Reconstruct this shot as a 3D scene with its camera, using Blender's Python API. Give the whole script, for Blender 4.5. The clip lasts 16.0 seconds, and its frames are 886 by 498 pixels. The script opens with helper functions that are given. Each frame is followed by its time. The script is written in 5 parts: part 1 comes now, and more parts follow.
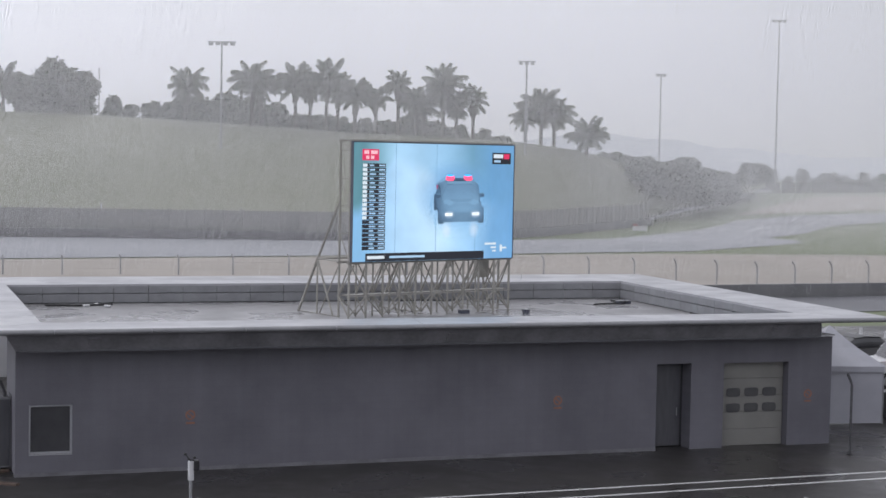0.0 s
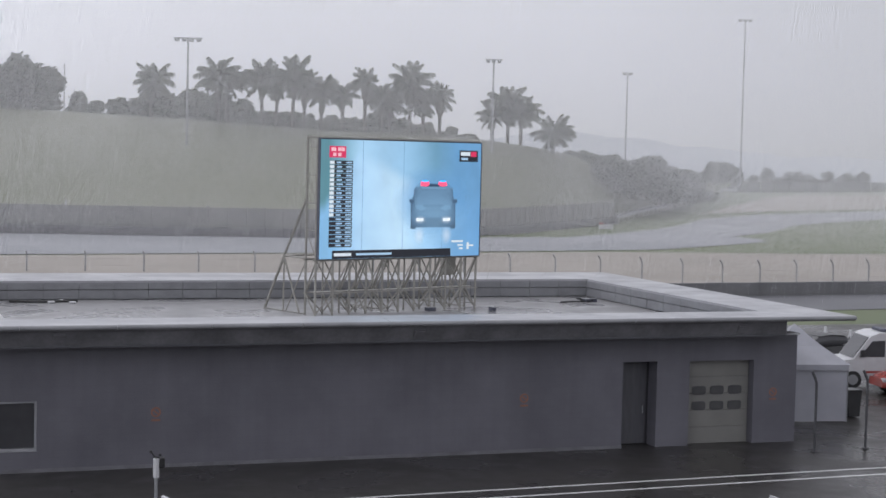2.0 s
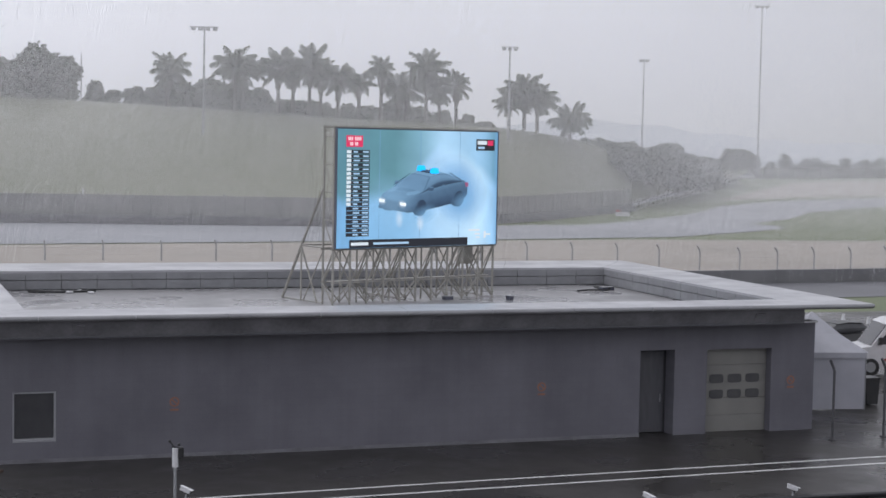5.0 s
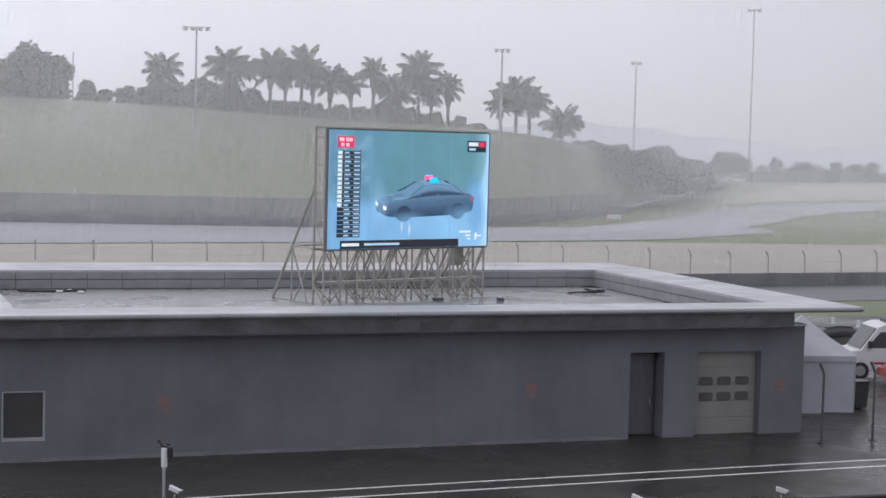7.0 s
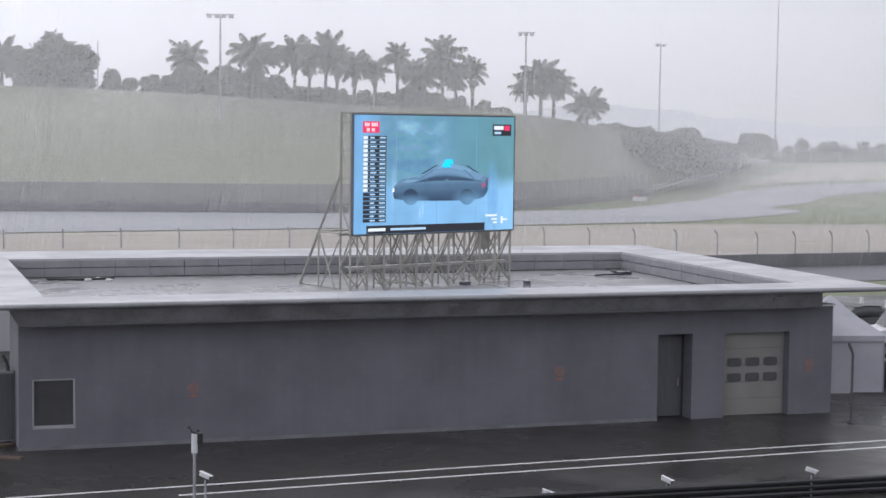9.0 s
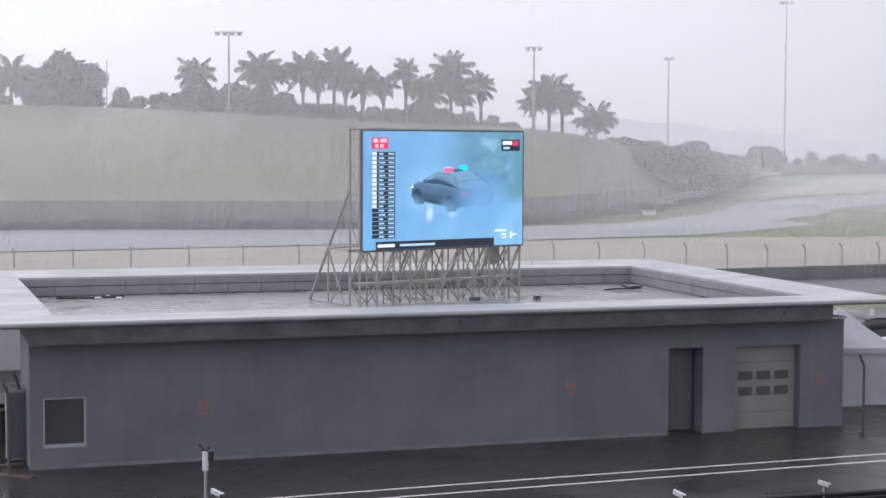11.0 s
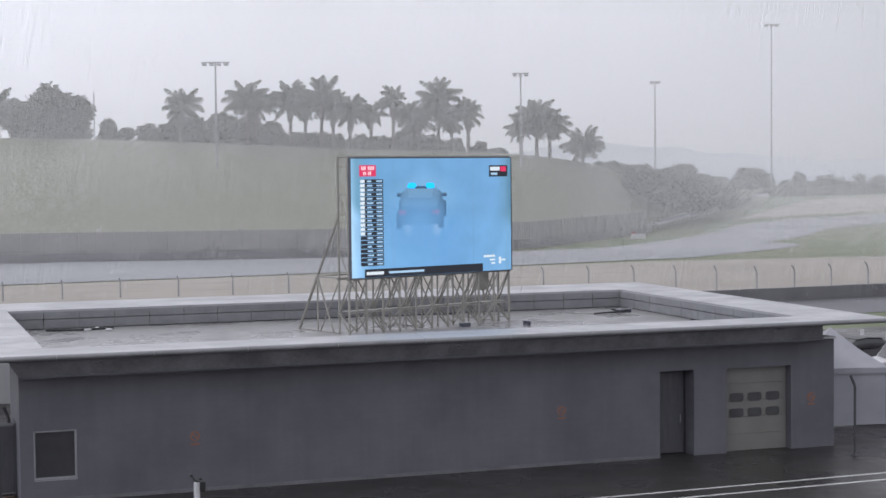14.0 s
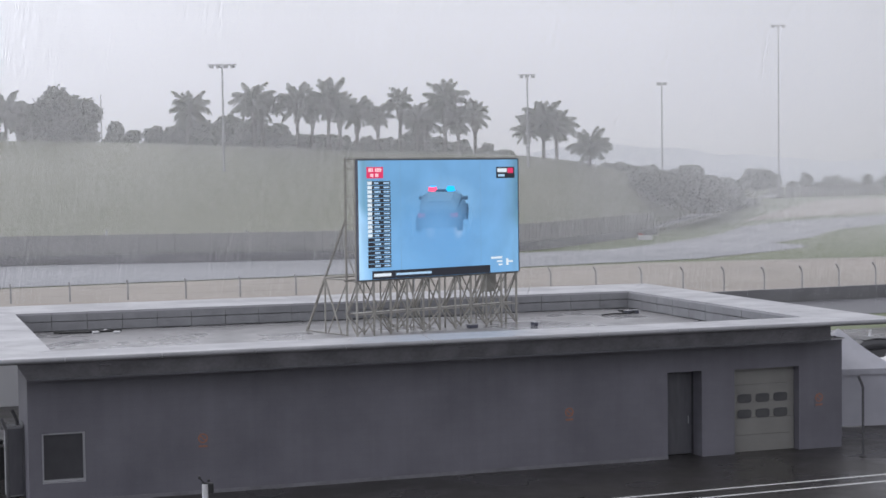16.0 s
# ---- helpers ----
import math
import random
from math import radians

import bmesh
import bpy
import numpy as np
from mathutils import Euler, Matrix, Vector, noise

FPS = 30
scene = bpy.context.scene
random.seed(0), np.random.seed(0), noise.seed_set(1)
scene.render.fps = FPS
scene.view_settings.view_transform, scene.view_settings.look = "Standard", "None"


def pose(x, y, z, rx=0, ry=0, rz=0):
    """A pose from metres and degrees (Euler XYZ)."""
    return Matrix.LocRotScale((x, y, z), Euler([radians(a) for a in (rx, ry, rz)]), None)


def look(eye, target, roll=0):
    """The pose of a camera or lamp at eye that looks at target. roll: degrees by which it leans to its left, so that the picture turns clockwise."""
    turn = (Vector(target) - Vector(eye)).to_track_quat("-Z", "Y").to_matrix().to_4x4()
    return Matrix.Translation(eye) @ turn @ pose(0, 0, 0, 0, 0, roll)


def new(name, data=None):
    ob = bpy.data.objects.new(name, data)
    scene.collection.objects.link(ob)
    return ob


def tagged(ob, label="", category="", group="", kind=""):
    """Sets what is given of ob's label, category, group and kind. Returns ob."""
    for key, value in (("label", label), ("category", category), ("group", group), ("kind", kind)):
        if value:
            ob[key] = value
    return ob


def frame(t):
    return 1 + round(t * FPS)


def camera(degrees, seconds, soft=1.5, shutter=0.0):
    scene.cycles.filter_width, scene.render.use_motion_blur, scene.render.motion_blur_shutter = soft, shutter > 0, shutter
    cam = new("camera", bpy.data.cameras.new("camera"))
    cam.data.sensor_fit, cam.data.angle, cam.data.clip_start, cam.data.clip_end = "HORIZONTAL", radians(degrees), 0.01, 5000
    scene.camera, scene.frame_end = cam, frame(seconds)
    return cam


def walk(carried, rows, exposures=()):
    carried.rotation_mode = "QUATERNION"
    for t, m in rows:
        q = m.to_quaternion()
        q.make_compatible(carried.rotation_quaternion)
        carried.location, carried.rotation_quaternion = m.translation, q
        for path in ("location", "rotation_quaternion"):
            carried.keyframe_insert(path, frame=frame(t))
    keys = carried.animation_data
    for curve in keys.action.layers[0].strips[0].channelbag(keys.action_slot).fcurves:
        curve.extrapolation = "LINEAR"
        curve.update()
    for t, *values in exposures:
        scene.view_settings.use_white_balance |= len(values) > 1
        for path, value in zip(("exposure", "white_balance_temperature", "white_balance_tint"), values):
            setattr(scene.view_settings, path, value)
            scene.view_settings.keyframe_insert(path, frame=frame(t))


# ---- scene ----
from mathutils.geometry import tessellate_polygon

# ---- camera: held by hand on a balcony, nearly still ----
cam = camera(29.68, 16.0, soft=1.6)
PATH = [
    (0, -3.448, -47.371, 9.157, 18.727, -3.190, 1.105),
    (0.5, -3.439, -47.363, 9.151, 18.684, -2.650, 1.438),
    (1, -3.447, -47.343, 9.145, 19.287, -2.946, 1.200),
    (1.5, -3.448, -47.332, 9.147, 19.682, -2.992, 1.186),
    (2, -3.462, -47.336, 9.147, 19.890, -3.243, 1.363),
    (2.5, -3.460, -47.339, 9.141, 19.806, -3.348, 1.077),
    (3, -3.458, -47.340, 9.147, 19.822, -3.099, 0.620),
    (3.5, -3.439, -47.338, 9.138, 19.525, -3.331, 0.724),
    (4, -3.453, -47.346, 9.154, 19.457, -3.408, 0.759),
    (4.2, -3.487, -47.367, 9.171, 19.243, -3.485, 0.818),
    (6.3, -3.492, -47.379, 9.204, 19.628, -3.747, 1.650),
    (6.5, -3.492, -47.397, 9.192, 19.438, -3.625, 1.519),
    (7, -3.472, -47.392, 9.187, 19.621, -3.616, 1.478),
    (7.5, -3.481, -47.390, 9.178, 19.246, -4.244, 1.301),
    (8, -3.500, -47.408, 9.175, 19.042, -4.245, 1.361),
    (8.5, -3.515, -47.418, 9.175, 18.768, -4.113, 1.019),
    (9, -3.500, -47.410, 9.168, 18.742, -4.159, 0.768),
    (9.5, -3.498, -47.412, 9.174, 18.486, -4.303, 0.568),
    (10, -3.501, -47.402, 9.191, 18.439, -4.061, 0.467),
    (10.2, -3.498, -47.399, 9.183, 18.376, -3.826, 0.450),
    (12.3, -3.484, -47.409, 9.169, 18.318, -3.486, -0.157),
    (12.5, -3.473, -47.410, 9.171, 18.165, -3.319, -0.311),
    (13, -3.475, -47.421, 9.162, 18.505, -2.838, -0.560),
    (13.5, -3.474, -47.419, 9.164, 18.544, -2.784, -0.351),
    (14, -3.475, -47.424, 9.163, 18.763, -2.721, -0.584),
    (14.5, -3.469, -47.429, 9.163, 18.774, -2.799, -0.732),
    (15, -3.483, -47.427, 9.155, 18.626, -2.846, -0.814),
    (15.5, -3.487, -47.430, 9.158, 18.565, -2.774, -0.550),
    (16, -3.490, -47.436, 9.162, 18.522, -2.659, -0.730),
]


def aim(x, y, z, turn, tilt, roll):
    a, b = radians(turn), radians(tilt)
    way = Vector((math.sin(a) * math.cos(b), math.cos(a) * math.cos(b), math.sin(b)))
    return look((x, y, z), Vector((x, y, z)) + way * 10, roll)


walk(cam, [(t, aim(*row)) for t, *row in PATH],
     exposures=[(0, 0.03), (0.6, -0.1), (2, -0.08), (4.2, -0.05), (6.3, 0.07), (8, 0.17), (9, 0.28), (10.2, 0.37), (12.3, 0.32), (13.3, 0.1), (14, 0.08), (16, 0.06)])

# ---- overcast daylight ----
world = bpy.data.worlds.new("overcast_sky")
scene.world = world
world.use_nodes = True
wn, wl = world.node_tree.nodes, world.node_tree.links
wn.clear()
w_out, w_bg = wn.new("ShaderNodeOutputWorld"), wn.new("ShaderNodeBackground")
w_co, w_sep, w_ramp = wn.new("ShaderNodeTexCoord"), wn.new("ShaderNodeSeparateXYZ"), wn.new("ShaderNodeValToRGB")
w_noise, w_mix, w_map = wn.new("ShaderNodeTexNoise"), wn.new("ShaderNodeMix"), wn.new("ShaderNodeMapRange")
wl.new(w_co.outputs["Generated"], w_sep.inputs[0])
wl.new(w_sep.outputs["Z"], w_ramp.inputs[0])
els = w_ramp.color_ramp.elements
els[0].position, els[0].color = 0.0, (0.72, 0.73, 0.785, 1)
els[1].position, els[1].color = 1.0, (0.86, 0.88, 0.96, 1)
for pos, v in ((0.05, 0.9), (0.11, 1.04), (0.4, 0.96)):
    e = els.new(pos)
    e.color = (v * 0.985, v, v * 1.12, 1)
w_noise.inputs["Scale"].default_value = 5.0
w_noise.inputs["Detail"].default_value = 3.0
wl.new(w_co.outputs["Generated"], w_noise.inputs["Vector"])
wl.new(w_noise.outputs["Fac"], w_map.inputs["Value"])
w_map.inputs["From Min"].default_value, w_map.inputs["From Max"].default_value = 0.3, 0.7
w_map.inputs["To Min"].default_value, w_map.inputs["To Max"].default_value = 0.94, 1.06
w_dot, w_side, w_mul = wn.new("ShaderNodeVectorMath"), wn.new("ShaderNodeMapRange"), wn.new("ShaderNodeMath")
w_dot.operation, w_mul.operation = "DOT_PRODUCT", "MULTIPLY"
w_dot.inputs[1].default_value = (-0.94, 0.34, 0)
wl.new(w_co.outputs["Generated"], w_dot.inputs[0])
wl.new(w_dot.outputs["Value"], w_side.inputs["Value"])
w_side.inputs["From Min"].default_value, w_side.inputs["From Max"].default_value = -0.3, 0.4
w_side.inputs["To Min"].default_value, w_side.inputs["To Max"].default_value = 0.72, 1.28
wl.new(w_map.outputs[0], w_mul.inputs[0])
wl.new(w_side.outputs[0], w_mul.inputs[1])
wl.new(w_mul.outputs[0], w_bg.inputs["Strength"])
wl.new(w_ramp.outputs[0], w_bg.inputs["Color"])
wl.new(w_bg.outputs[0], w_out.inputs[0])
sun = new("sun", bpy.data.lights.new("sun", "SUN"))
sun.data.energy, sun.data.angle, sun.data.color = 0.3, radians(60), (1.0, 0.98, 0.95)
sun.matrix_world = look((-30, 60, 120), (0, 0, 0))


# ---- materials ----
def mat(name, col, col2=None, rough=0.6, scale=3.0, metal=0.0, bump=0.0, rough2=None, spec=0.5, fine=40.0, stretch=None, coat=0.0):
    m = bpy.data.materials.new(name)
    m.use_nodes = True
    n, l = m.node_tree.nodes, m.node_tree.links
    b = n["Principled BSDF"]
    b.inputs["Roughness"].default_value = rough
    b.inputs["Metallic"].default_value = metal
    b.inputs["Specular IOR Level"].default_value = spec
    b.inputs["Coat Weight"].default_value = coat
    b.inputs["Coat Roughness"].default_value = 0.15
    col2 = col2 or tuple(c * 0.82 for c in col)
    co = n.new("ShaderNodeTexCoord")
    src = co.outputs["Object"]
    if stretch:
        mp = n.new("ShaderNodeMapping")
        mp.inputs["Scale"].default_value = stretch
        l.new(src, mp.inputs[0])
        src = mp.outputs[0]
    big, small = n.new("ShaderNodeTexNoise"), n.new("ShaderNodeTexNoise")
    for t, s, d in ((big, scale, 4), (small, fine, 3)):
        t.inputs["Scale"].default_value, t.inputs["Detail"].default_value = s, d
        l.new(src, t.inputs["Vector"])
    add = n.new("ShaderNodeMath")
    add.operation = "MULTIPLY_ADD"
    add.inputs[1].default_value = 0.35
    l.new(small.outputs["Fac"], add.inputs[0])
    l.new(big.outputs["Fac"], add.inputs[2])
    mr = n.new("ShaderNodeMapRange")
    mr.inputs["From Min"].default_value, mr.inputs["From Max"].default_value = 0.42, 0.92
    l.new(add.outputs[0], mr.inputs["Value"])
    ramp = n.new("ShaderNodeMix")
    ramp.data_type = "RGBA"
    ramp.inputs[6].default_value, ramp.inputs[7].default_value = (*col, 1), (*col2, 1)
    l.new(mr.outputs[0], ramp.inputs[0])
    l.new(ramp.outputs[2], b.inputs["Base Color"])
    if rough2 is not None:
        rr = n.new("ShaderNodeMapRange")
        rr.inputs["From Min"].default_value, rr.inputs["From Max"].default_value = 0.38, 0.62
        rr.inputs["To Min"].default_value, rr.inputs["To Max"].default_value = rough, rough2
        l.new(big.outputs["Fac"], rr.inputs["Value"])
        l.new(rr.outputs[0], b.inputs["Roughness"])
    if bump:
        bp = n.new("ShaderNodeBump")
        bp.inputs["Strength"].default_value, bp.inputs["Distance"].default_value = bump, 0.02
        l.new(small.outputs["Fac"], bp.inputs["Height"])
        l.new(bp.outputs[0], b.inputs["Normal"])
    return m


def glow(name, col, strength=1.0, col2=None, scale=1.0, stretch=(1, 1, 1)):
    m = bpy.data.materials.new(name)
    m.use_nodes = True
    n, l = m.node_tree.nodes, m.node_tree.links
    b = n["Principled BSDF"]
    b.inputs["Base Color"].default_value = (0.01, 0.01, 0.012, 1)
    b.inputs["Roughness"].default_value = 0.5
    b.inputs["Emission Color"].default_value = (*col, 1)
    b.inputs["Emission Strength"].default_value = strength
    if col2:
        co, mp, tx, mx = n.new("ShaderNodeTexCoord"), n.new("ShaderNodeMapping"), n.new("ShaderNodeTexNoise"), n.new("ShaderNodeMix")
        mr = n.new("ShaderNodeMapRange")
        mp.inputs["Scale"].default_value = stretch
        tx.inputs["Scale"].default_value, tx.inputs["Detail"].default_value = scale, 2
        mr.inputs["From Min"].default_value, mr.inputs["From Max"].default_value = 0.3, 0.7
        mx.data_type = "RGBA"
        mx.inputs[6].default_value, mx.inputs[7].default_value = (*col, 1), (*col2, 1)
        l.new(co.outputs["Object"], mp.inputs[0])
        l.new(mp.outputs[0], tx.inputs["Vector"])
        l.new(tx.outputs["Fac"], mr.inputs["Value"])
        l.new(mr.outputs[0], mx.inputs[0])
        l.new(mx.outputs[2], b.inputs["Emission Color"])
    return m


M_DROP = mat("rain_drop", (0.9, 0.9, 0.91), (0.86, 0.86, 0.87), 0.5)
M_ASPHALT = mat("wet_asphalt", (0.026, 0.024, 0.022), (0.045, 0.042, 0.041), 0.22, 0.35, bump=0.25, rough2=0.45, fine=30, spec=0.38)
# pale base carries the sky sheen of the wet track; gloss kept low
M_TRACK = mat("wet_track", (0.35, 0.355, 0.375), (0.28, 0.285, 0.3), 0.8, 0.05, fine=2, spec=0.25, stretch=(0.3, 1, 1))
M_SERVICE = mat("service_asphalt", (0.13, 0.13, 0.142), (0.095, 0.095, 0.105), 0.5, 0.1, fine=3)
M_GRAVEL = mat("gravel", (0.37, 0.335, 0.3), (0.29, 0.265, 0.235), 0.8, 0.08, bump=0.4, fine=4)
M_GRASS = mat("grass", (0.09, 0.12, 0.045), (0.13, 0.15, 0.065), 0.55, 0.05, bump=0.4, fine=3)
M_HILL = mat("hill_grass", (0.1, 0.112, 0.05), (0.14, 0.145, 0.075), 0.5, 0.03, bump=0.4, fine=1.2)
M_WALL = mat("painted_block", (0.162, 0.159, 0.182), (0.112, 0.11, 0.127), 0.6, 0.5, bump=0.15, fine=26)
M_BAND = mat("stained_concrete", (0.2, 0.198, 0.215), (0.11, 0.108, 0.118), 0.6, 1.3, bump=0.2, fine=10)
M_CORNICE = mat("stained_cornice", (0.25, 0.245, 0.262), (0.13, 0.128, 0.138), 0.55, 1.3, bump=0.2, fine=10)
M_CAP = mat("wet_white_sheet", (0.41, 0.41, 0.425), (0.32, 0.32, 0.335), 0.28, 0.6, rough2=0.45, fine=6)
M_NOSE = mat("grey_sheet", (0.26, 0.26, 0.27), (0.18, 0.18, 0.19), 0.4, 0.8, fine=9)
M_ROOF = mat("wet_roof_screed", (0.29, 0.285, 0.29), (0.19, 0.187, 0.19), 0.15, 0.3, rough2=0.5, fine=5)
M_PANEL = mat("parapet_panel", (0.27, 0.275, 0.285), (0.2, 0.2, 0.21), 0.5, 1.5, fine=9)
def blockwork(m):
    """Faint block courses, rain runs and splash stains in a wall paint."""
    n, l = m.node_tree.nodes, m.node_tree.links
    b = n["Principled BSDF"]
    src = b.inputs["Base Color"].links[0].from_socket
    co, sep, comb, br = n.new("ShaderNodeTexCoord"), n.new("ShaderNodeSeparateXYZ"), n.new("ShaderNodeCombineXYZ"), n.new("ShaderNodeTexBrick")
    l.new(co.outputs["Object"], sep.inputs[0])
    l.new(sep.outputs["X"], comb.inputs["X"])
    l.new(sep.outputs["Z"], comb.inputs["Y"])
    l.new(comb.outputs[0], br.inputs["Vector"])
    for key, v in (("Scale", 1.0), ("Mortar Size", 0.008), ("Mortar Smooth", 0.3), ("Brick Width", 0.4), ("Row Height", 0.2)):
        br.inputs[key].default_value = v
    br.inputs["Color1"].default_value, br.inputs["Color2"].default_value, br.inputs["Mortar"].default_value = (1, 1, 1, 1), (0.96, 0.96, 0.965, 1), (0.93, 0.93, 0.93, 1)
    mul = n.new("ShaderNodeMix")
    mul.data_type, mul.blend_type = "RGBA", "MULTIPLY"
    mul.inputs[0].default_value = 1.0
    l.new(src, mul.inputs[6])
    l.new(br.outputs["Color"], mul.inputs[7])
    mp, run, mr = n.new("ShaderNodeMapping"), n.new("ShaderNodeTexNoise"), n.new("ShaderNodeMapRange")
    mp.inputs["Scale"].default_value = (2.2, 1, 0.16)
    run.inputs["Scale"].default_value, run.inputs["Detail"].default_value = 1.6, 5
    l.new(co.outputs["Object"], mp.inputs[0])
    l.new(mp.outputs[0], run.inputs["Vector"])
    l.new(run.outputs["Fac"], mr.inputs["Value"])
    mr.inputs["From Min"].default_value, mr.inputs["From Max"].default_value = 0.35, 0.65
    mr.inputs["To Min"].default_value, mr.inputs["To Max"].default_value = 0.96, 1.02
    mul2 = n.new("ShaderNodeMix")
    mul2.data_type, mul2.blend_type = "RGBA", "MULTIPLY"
    mul2.inputs[0].default_value = 1.0
    l.new(mul.outputs[2], mul2.inputs[6])
    l.new(mr.outputs[0], mul2.inputs[7])
    l.new(mul2.outputs[2], b.inputs["Base Color"])
    b.inputs["Roughness"].default_value = 0.5


blockwork(M_WALL)
# drops pass light on as well as scattering it
dn, dl = M_DROP.node_tree.nodes, M_DROP.node_tree.links
d_thru, d_mix = dn.new("ShaderNodeBsdfTranslucent"), dn.new("ShaderNodeMixShader")
d_thru.inputs["Color"].default_value = (0.95, 0.95, 0.96, 1)
dl.new(dn["Principled BSDF"].outputs[0], d_mix.inputs[1])
dl.new(d_thru.outputs[0], d_mix.inputs[2])
dl.new(d_mix.outputs[0], dn["Material Output"].inputs[0])
M_TIMBER = mat("wet_timber", (0.13, 0.09, 0.07), (0.1, 0.07, 0.055), 0.5, 2.0)
M_VISION = mat("smoked_panel", (0.055, 0.055, 0.06), (0.085, 0.085, 0.085), 0.3)
M_DARKPOST = mat("dark_post", (0.05, 0.05, 0.055), (0.08, 0.08, 0.085), 0.5)
M_PALE = mat("pale_mesh", (0.55, 0.55, 0.56), (0.45, 0.45, 0.46), 0.6, 0.2)
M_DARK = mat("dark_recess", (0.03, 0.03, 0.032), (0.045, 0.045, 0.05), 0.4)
M_DOOR = mat("grey_door", (0.11, 0.11, 0.12), (0.08, 0.08, 0.09), 0.45, 1.5, stretch=(6, 1, 1))
M_GARAGE = mat("beige_shutter", (0.22, 0.215, 0.2), (0.18, 0.175, 0.165), 0.5, 1.2)
M_PANE = mat("dark_pane", (0.045, 0.045, 0.05), (0.06, 0.06, 0.065), 0.12)
M_FRAME = mat("aluminium_frame", (0.5, 0.5, 0.52), (0.42, 0.42, 0.44), 0.35, metal=0.6)
M_STEEL = mat("painted_truss", (0.37, 0.36, 0.325), (0.26, 0.25, 0.225), 0.5, 2.5, fine=30)
M_GALV = mat("galvanised_steel", (0.36, 0.37, 0.38), (0.27, 0.27, 0.28), 0.45, 1.0, metal=0.3)
M_BLACK = mat("black_plastic", (0.015, 0.015, 0.017), (0.03, 0.03, 0.03), 0.35)
M_CASE = mat("screen_casing", (0.07, 0.08, 0.11), (0.1, 0.1, 0.13), 0.5)
M_WHITE = mat("white_paint", (0.62, 0.62, 0.63), (0.52, 0.52, 0.53), 0.4)
M_LINE = mat("road_paint", (0.75, 0.75, 0.74), (0.5, 0.5, 0.5), 0.3, 2.0)
M_SIGN = mat("orange_sign", (0.32, 0.135, 0.08), (0.22, 0.11, 0.08), 0.5)
M_CANVAS = mat("tent_canvas", (0.43, 0.43, 0.47), (0.33, 0.33, 0.365), 0.5, 1.0)
M_RED = mat("red_paint", (0.36, 0.06, 0.045), (0.3, 0.05, 0.04), 0.25, coat=0.5)
M_TYRE = mat("tyre_rubber", (0.02, 0.02, 0.02), (0.035, 0.035, 0.035), 0.7)
M_TRUNK = mat("palm_bark", (0.13, 0.115, 0.095), (0.09, 0.08, 0.065), 0.8, 2.0, bump=0.6)
M_FROND = mat("palm_frond", (0.085, 0.1, 0.055), (0.12, 0.13, 0.08), 0.4, 0.4, coat=0.3)
M_LEAF = mat("leaves", (0.05, 0.065, 0.033), (0.075, 0.09, 0.05), 0.6, 0.2)
M_BARRIER = mat("grey_barrier", (0.19, 0.19, 0.195), (0.13, 0.13, 0.135), 0.6, 0.4)
M_MESH = mat("debris_mesh", (0.25, 0.25, 0.235), (0.19, 0.19, 0.18), 0.6, 0.3)
# wooded ridge coloured pale blue-grey: distance haze is in the base colour
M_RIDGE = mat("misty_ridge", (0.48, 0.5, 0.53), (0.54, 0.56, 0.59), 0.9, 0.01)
M_STAND = mat("grandstand_concrete", (0.25, 0.25, 0.25), (0.2, 0.2, 0.2), 0.8, 0.3)


# leaves let light through as well
for leafy, c in ((M_LEAF, (0.07, 0.09, 0.045, 1)), (M_FROND, (0.09, 0.11, 0.06, 1))):
    n_, l_ = leafy.node_tree.nodes, leafy.node_tree.links
    t_, x_ = n_.new("ShaderNodeBsdfTranslucent"), n_.new("ShaderNodeMixShader")
    t_.inputs["Color"].default_value = c
    l_.new(n_["Principled BSDF"].outputs[0], x_.inputs[1])
    l_.new(t_.outputs[0], x_.inputs[2])
    l_.new(x_.outputs[0], n_["Material Output"].inputs[0])


# ---- mesh helpers ----
def finish(name, bm, material, smooth=False):
    me = bpy.data.meshes.new(name)
    bm.normal_update()
    bm.to_mesh(me)
    bm.free()
    for m in (material if isinstance(material, (list, tuple)) else [material]):
        me.materials.append(m)
    if smooth:
        me.polygons.foreach_set("use_smooth", [True] * len(me.polygons))
    return me


def part(name, bm, material, parent=None, label="", smooth=False):
    ob = new(name, finish(name, bm, material, smooth))
    if parent:
        ob.parent = parent
    if label:
        ob["label"] = label
    return ob


def again(ob, m, parent=None):
    o = new(ob.name.split(".")[0], ob.data)
    o.parent = parent or ob.parent
    o.matrix_basis = m
    return o


def thing(name, label, category, m=None, group="", kind=""):
    ob = tagged(new(name), label, category, group, kind)
    if m is not None:
        ob.matrix_basis = m
    return ob


def box(x0, y0, z0, x1, y1, z1, bevel=0.0, bm=None, mi=0):
    bm = bm or bmesh.new()
    vs = [bm.verts.new((x, y, z)) for z in (z0, z1) for x, y in ((x0, y0), (x1, y0), (x1, y1), (x0, y1))]
    fs = [bm.faces.new([vs[i] for i in q]) for q in ((3, 2, 1, 0), (4, 5, 6, 7), (0, 1, 5, 4), (1, 2, 6, 5), (2, 3, 7, 6), (3, 0, 4, 7))]
    for f in fs:
        f.material_index = mi
    if bevel:
        bmesh.ops.bevel(bm, geom=list({e for f in fs for e in f.edges}), offset=bevel, segments=2, affect="EDGES", profile=0.5)
    return bm


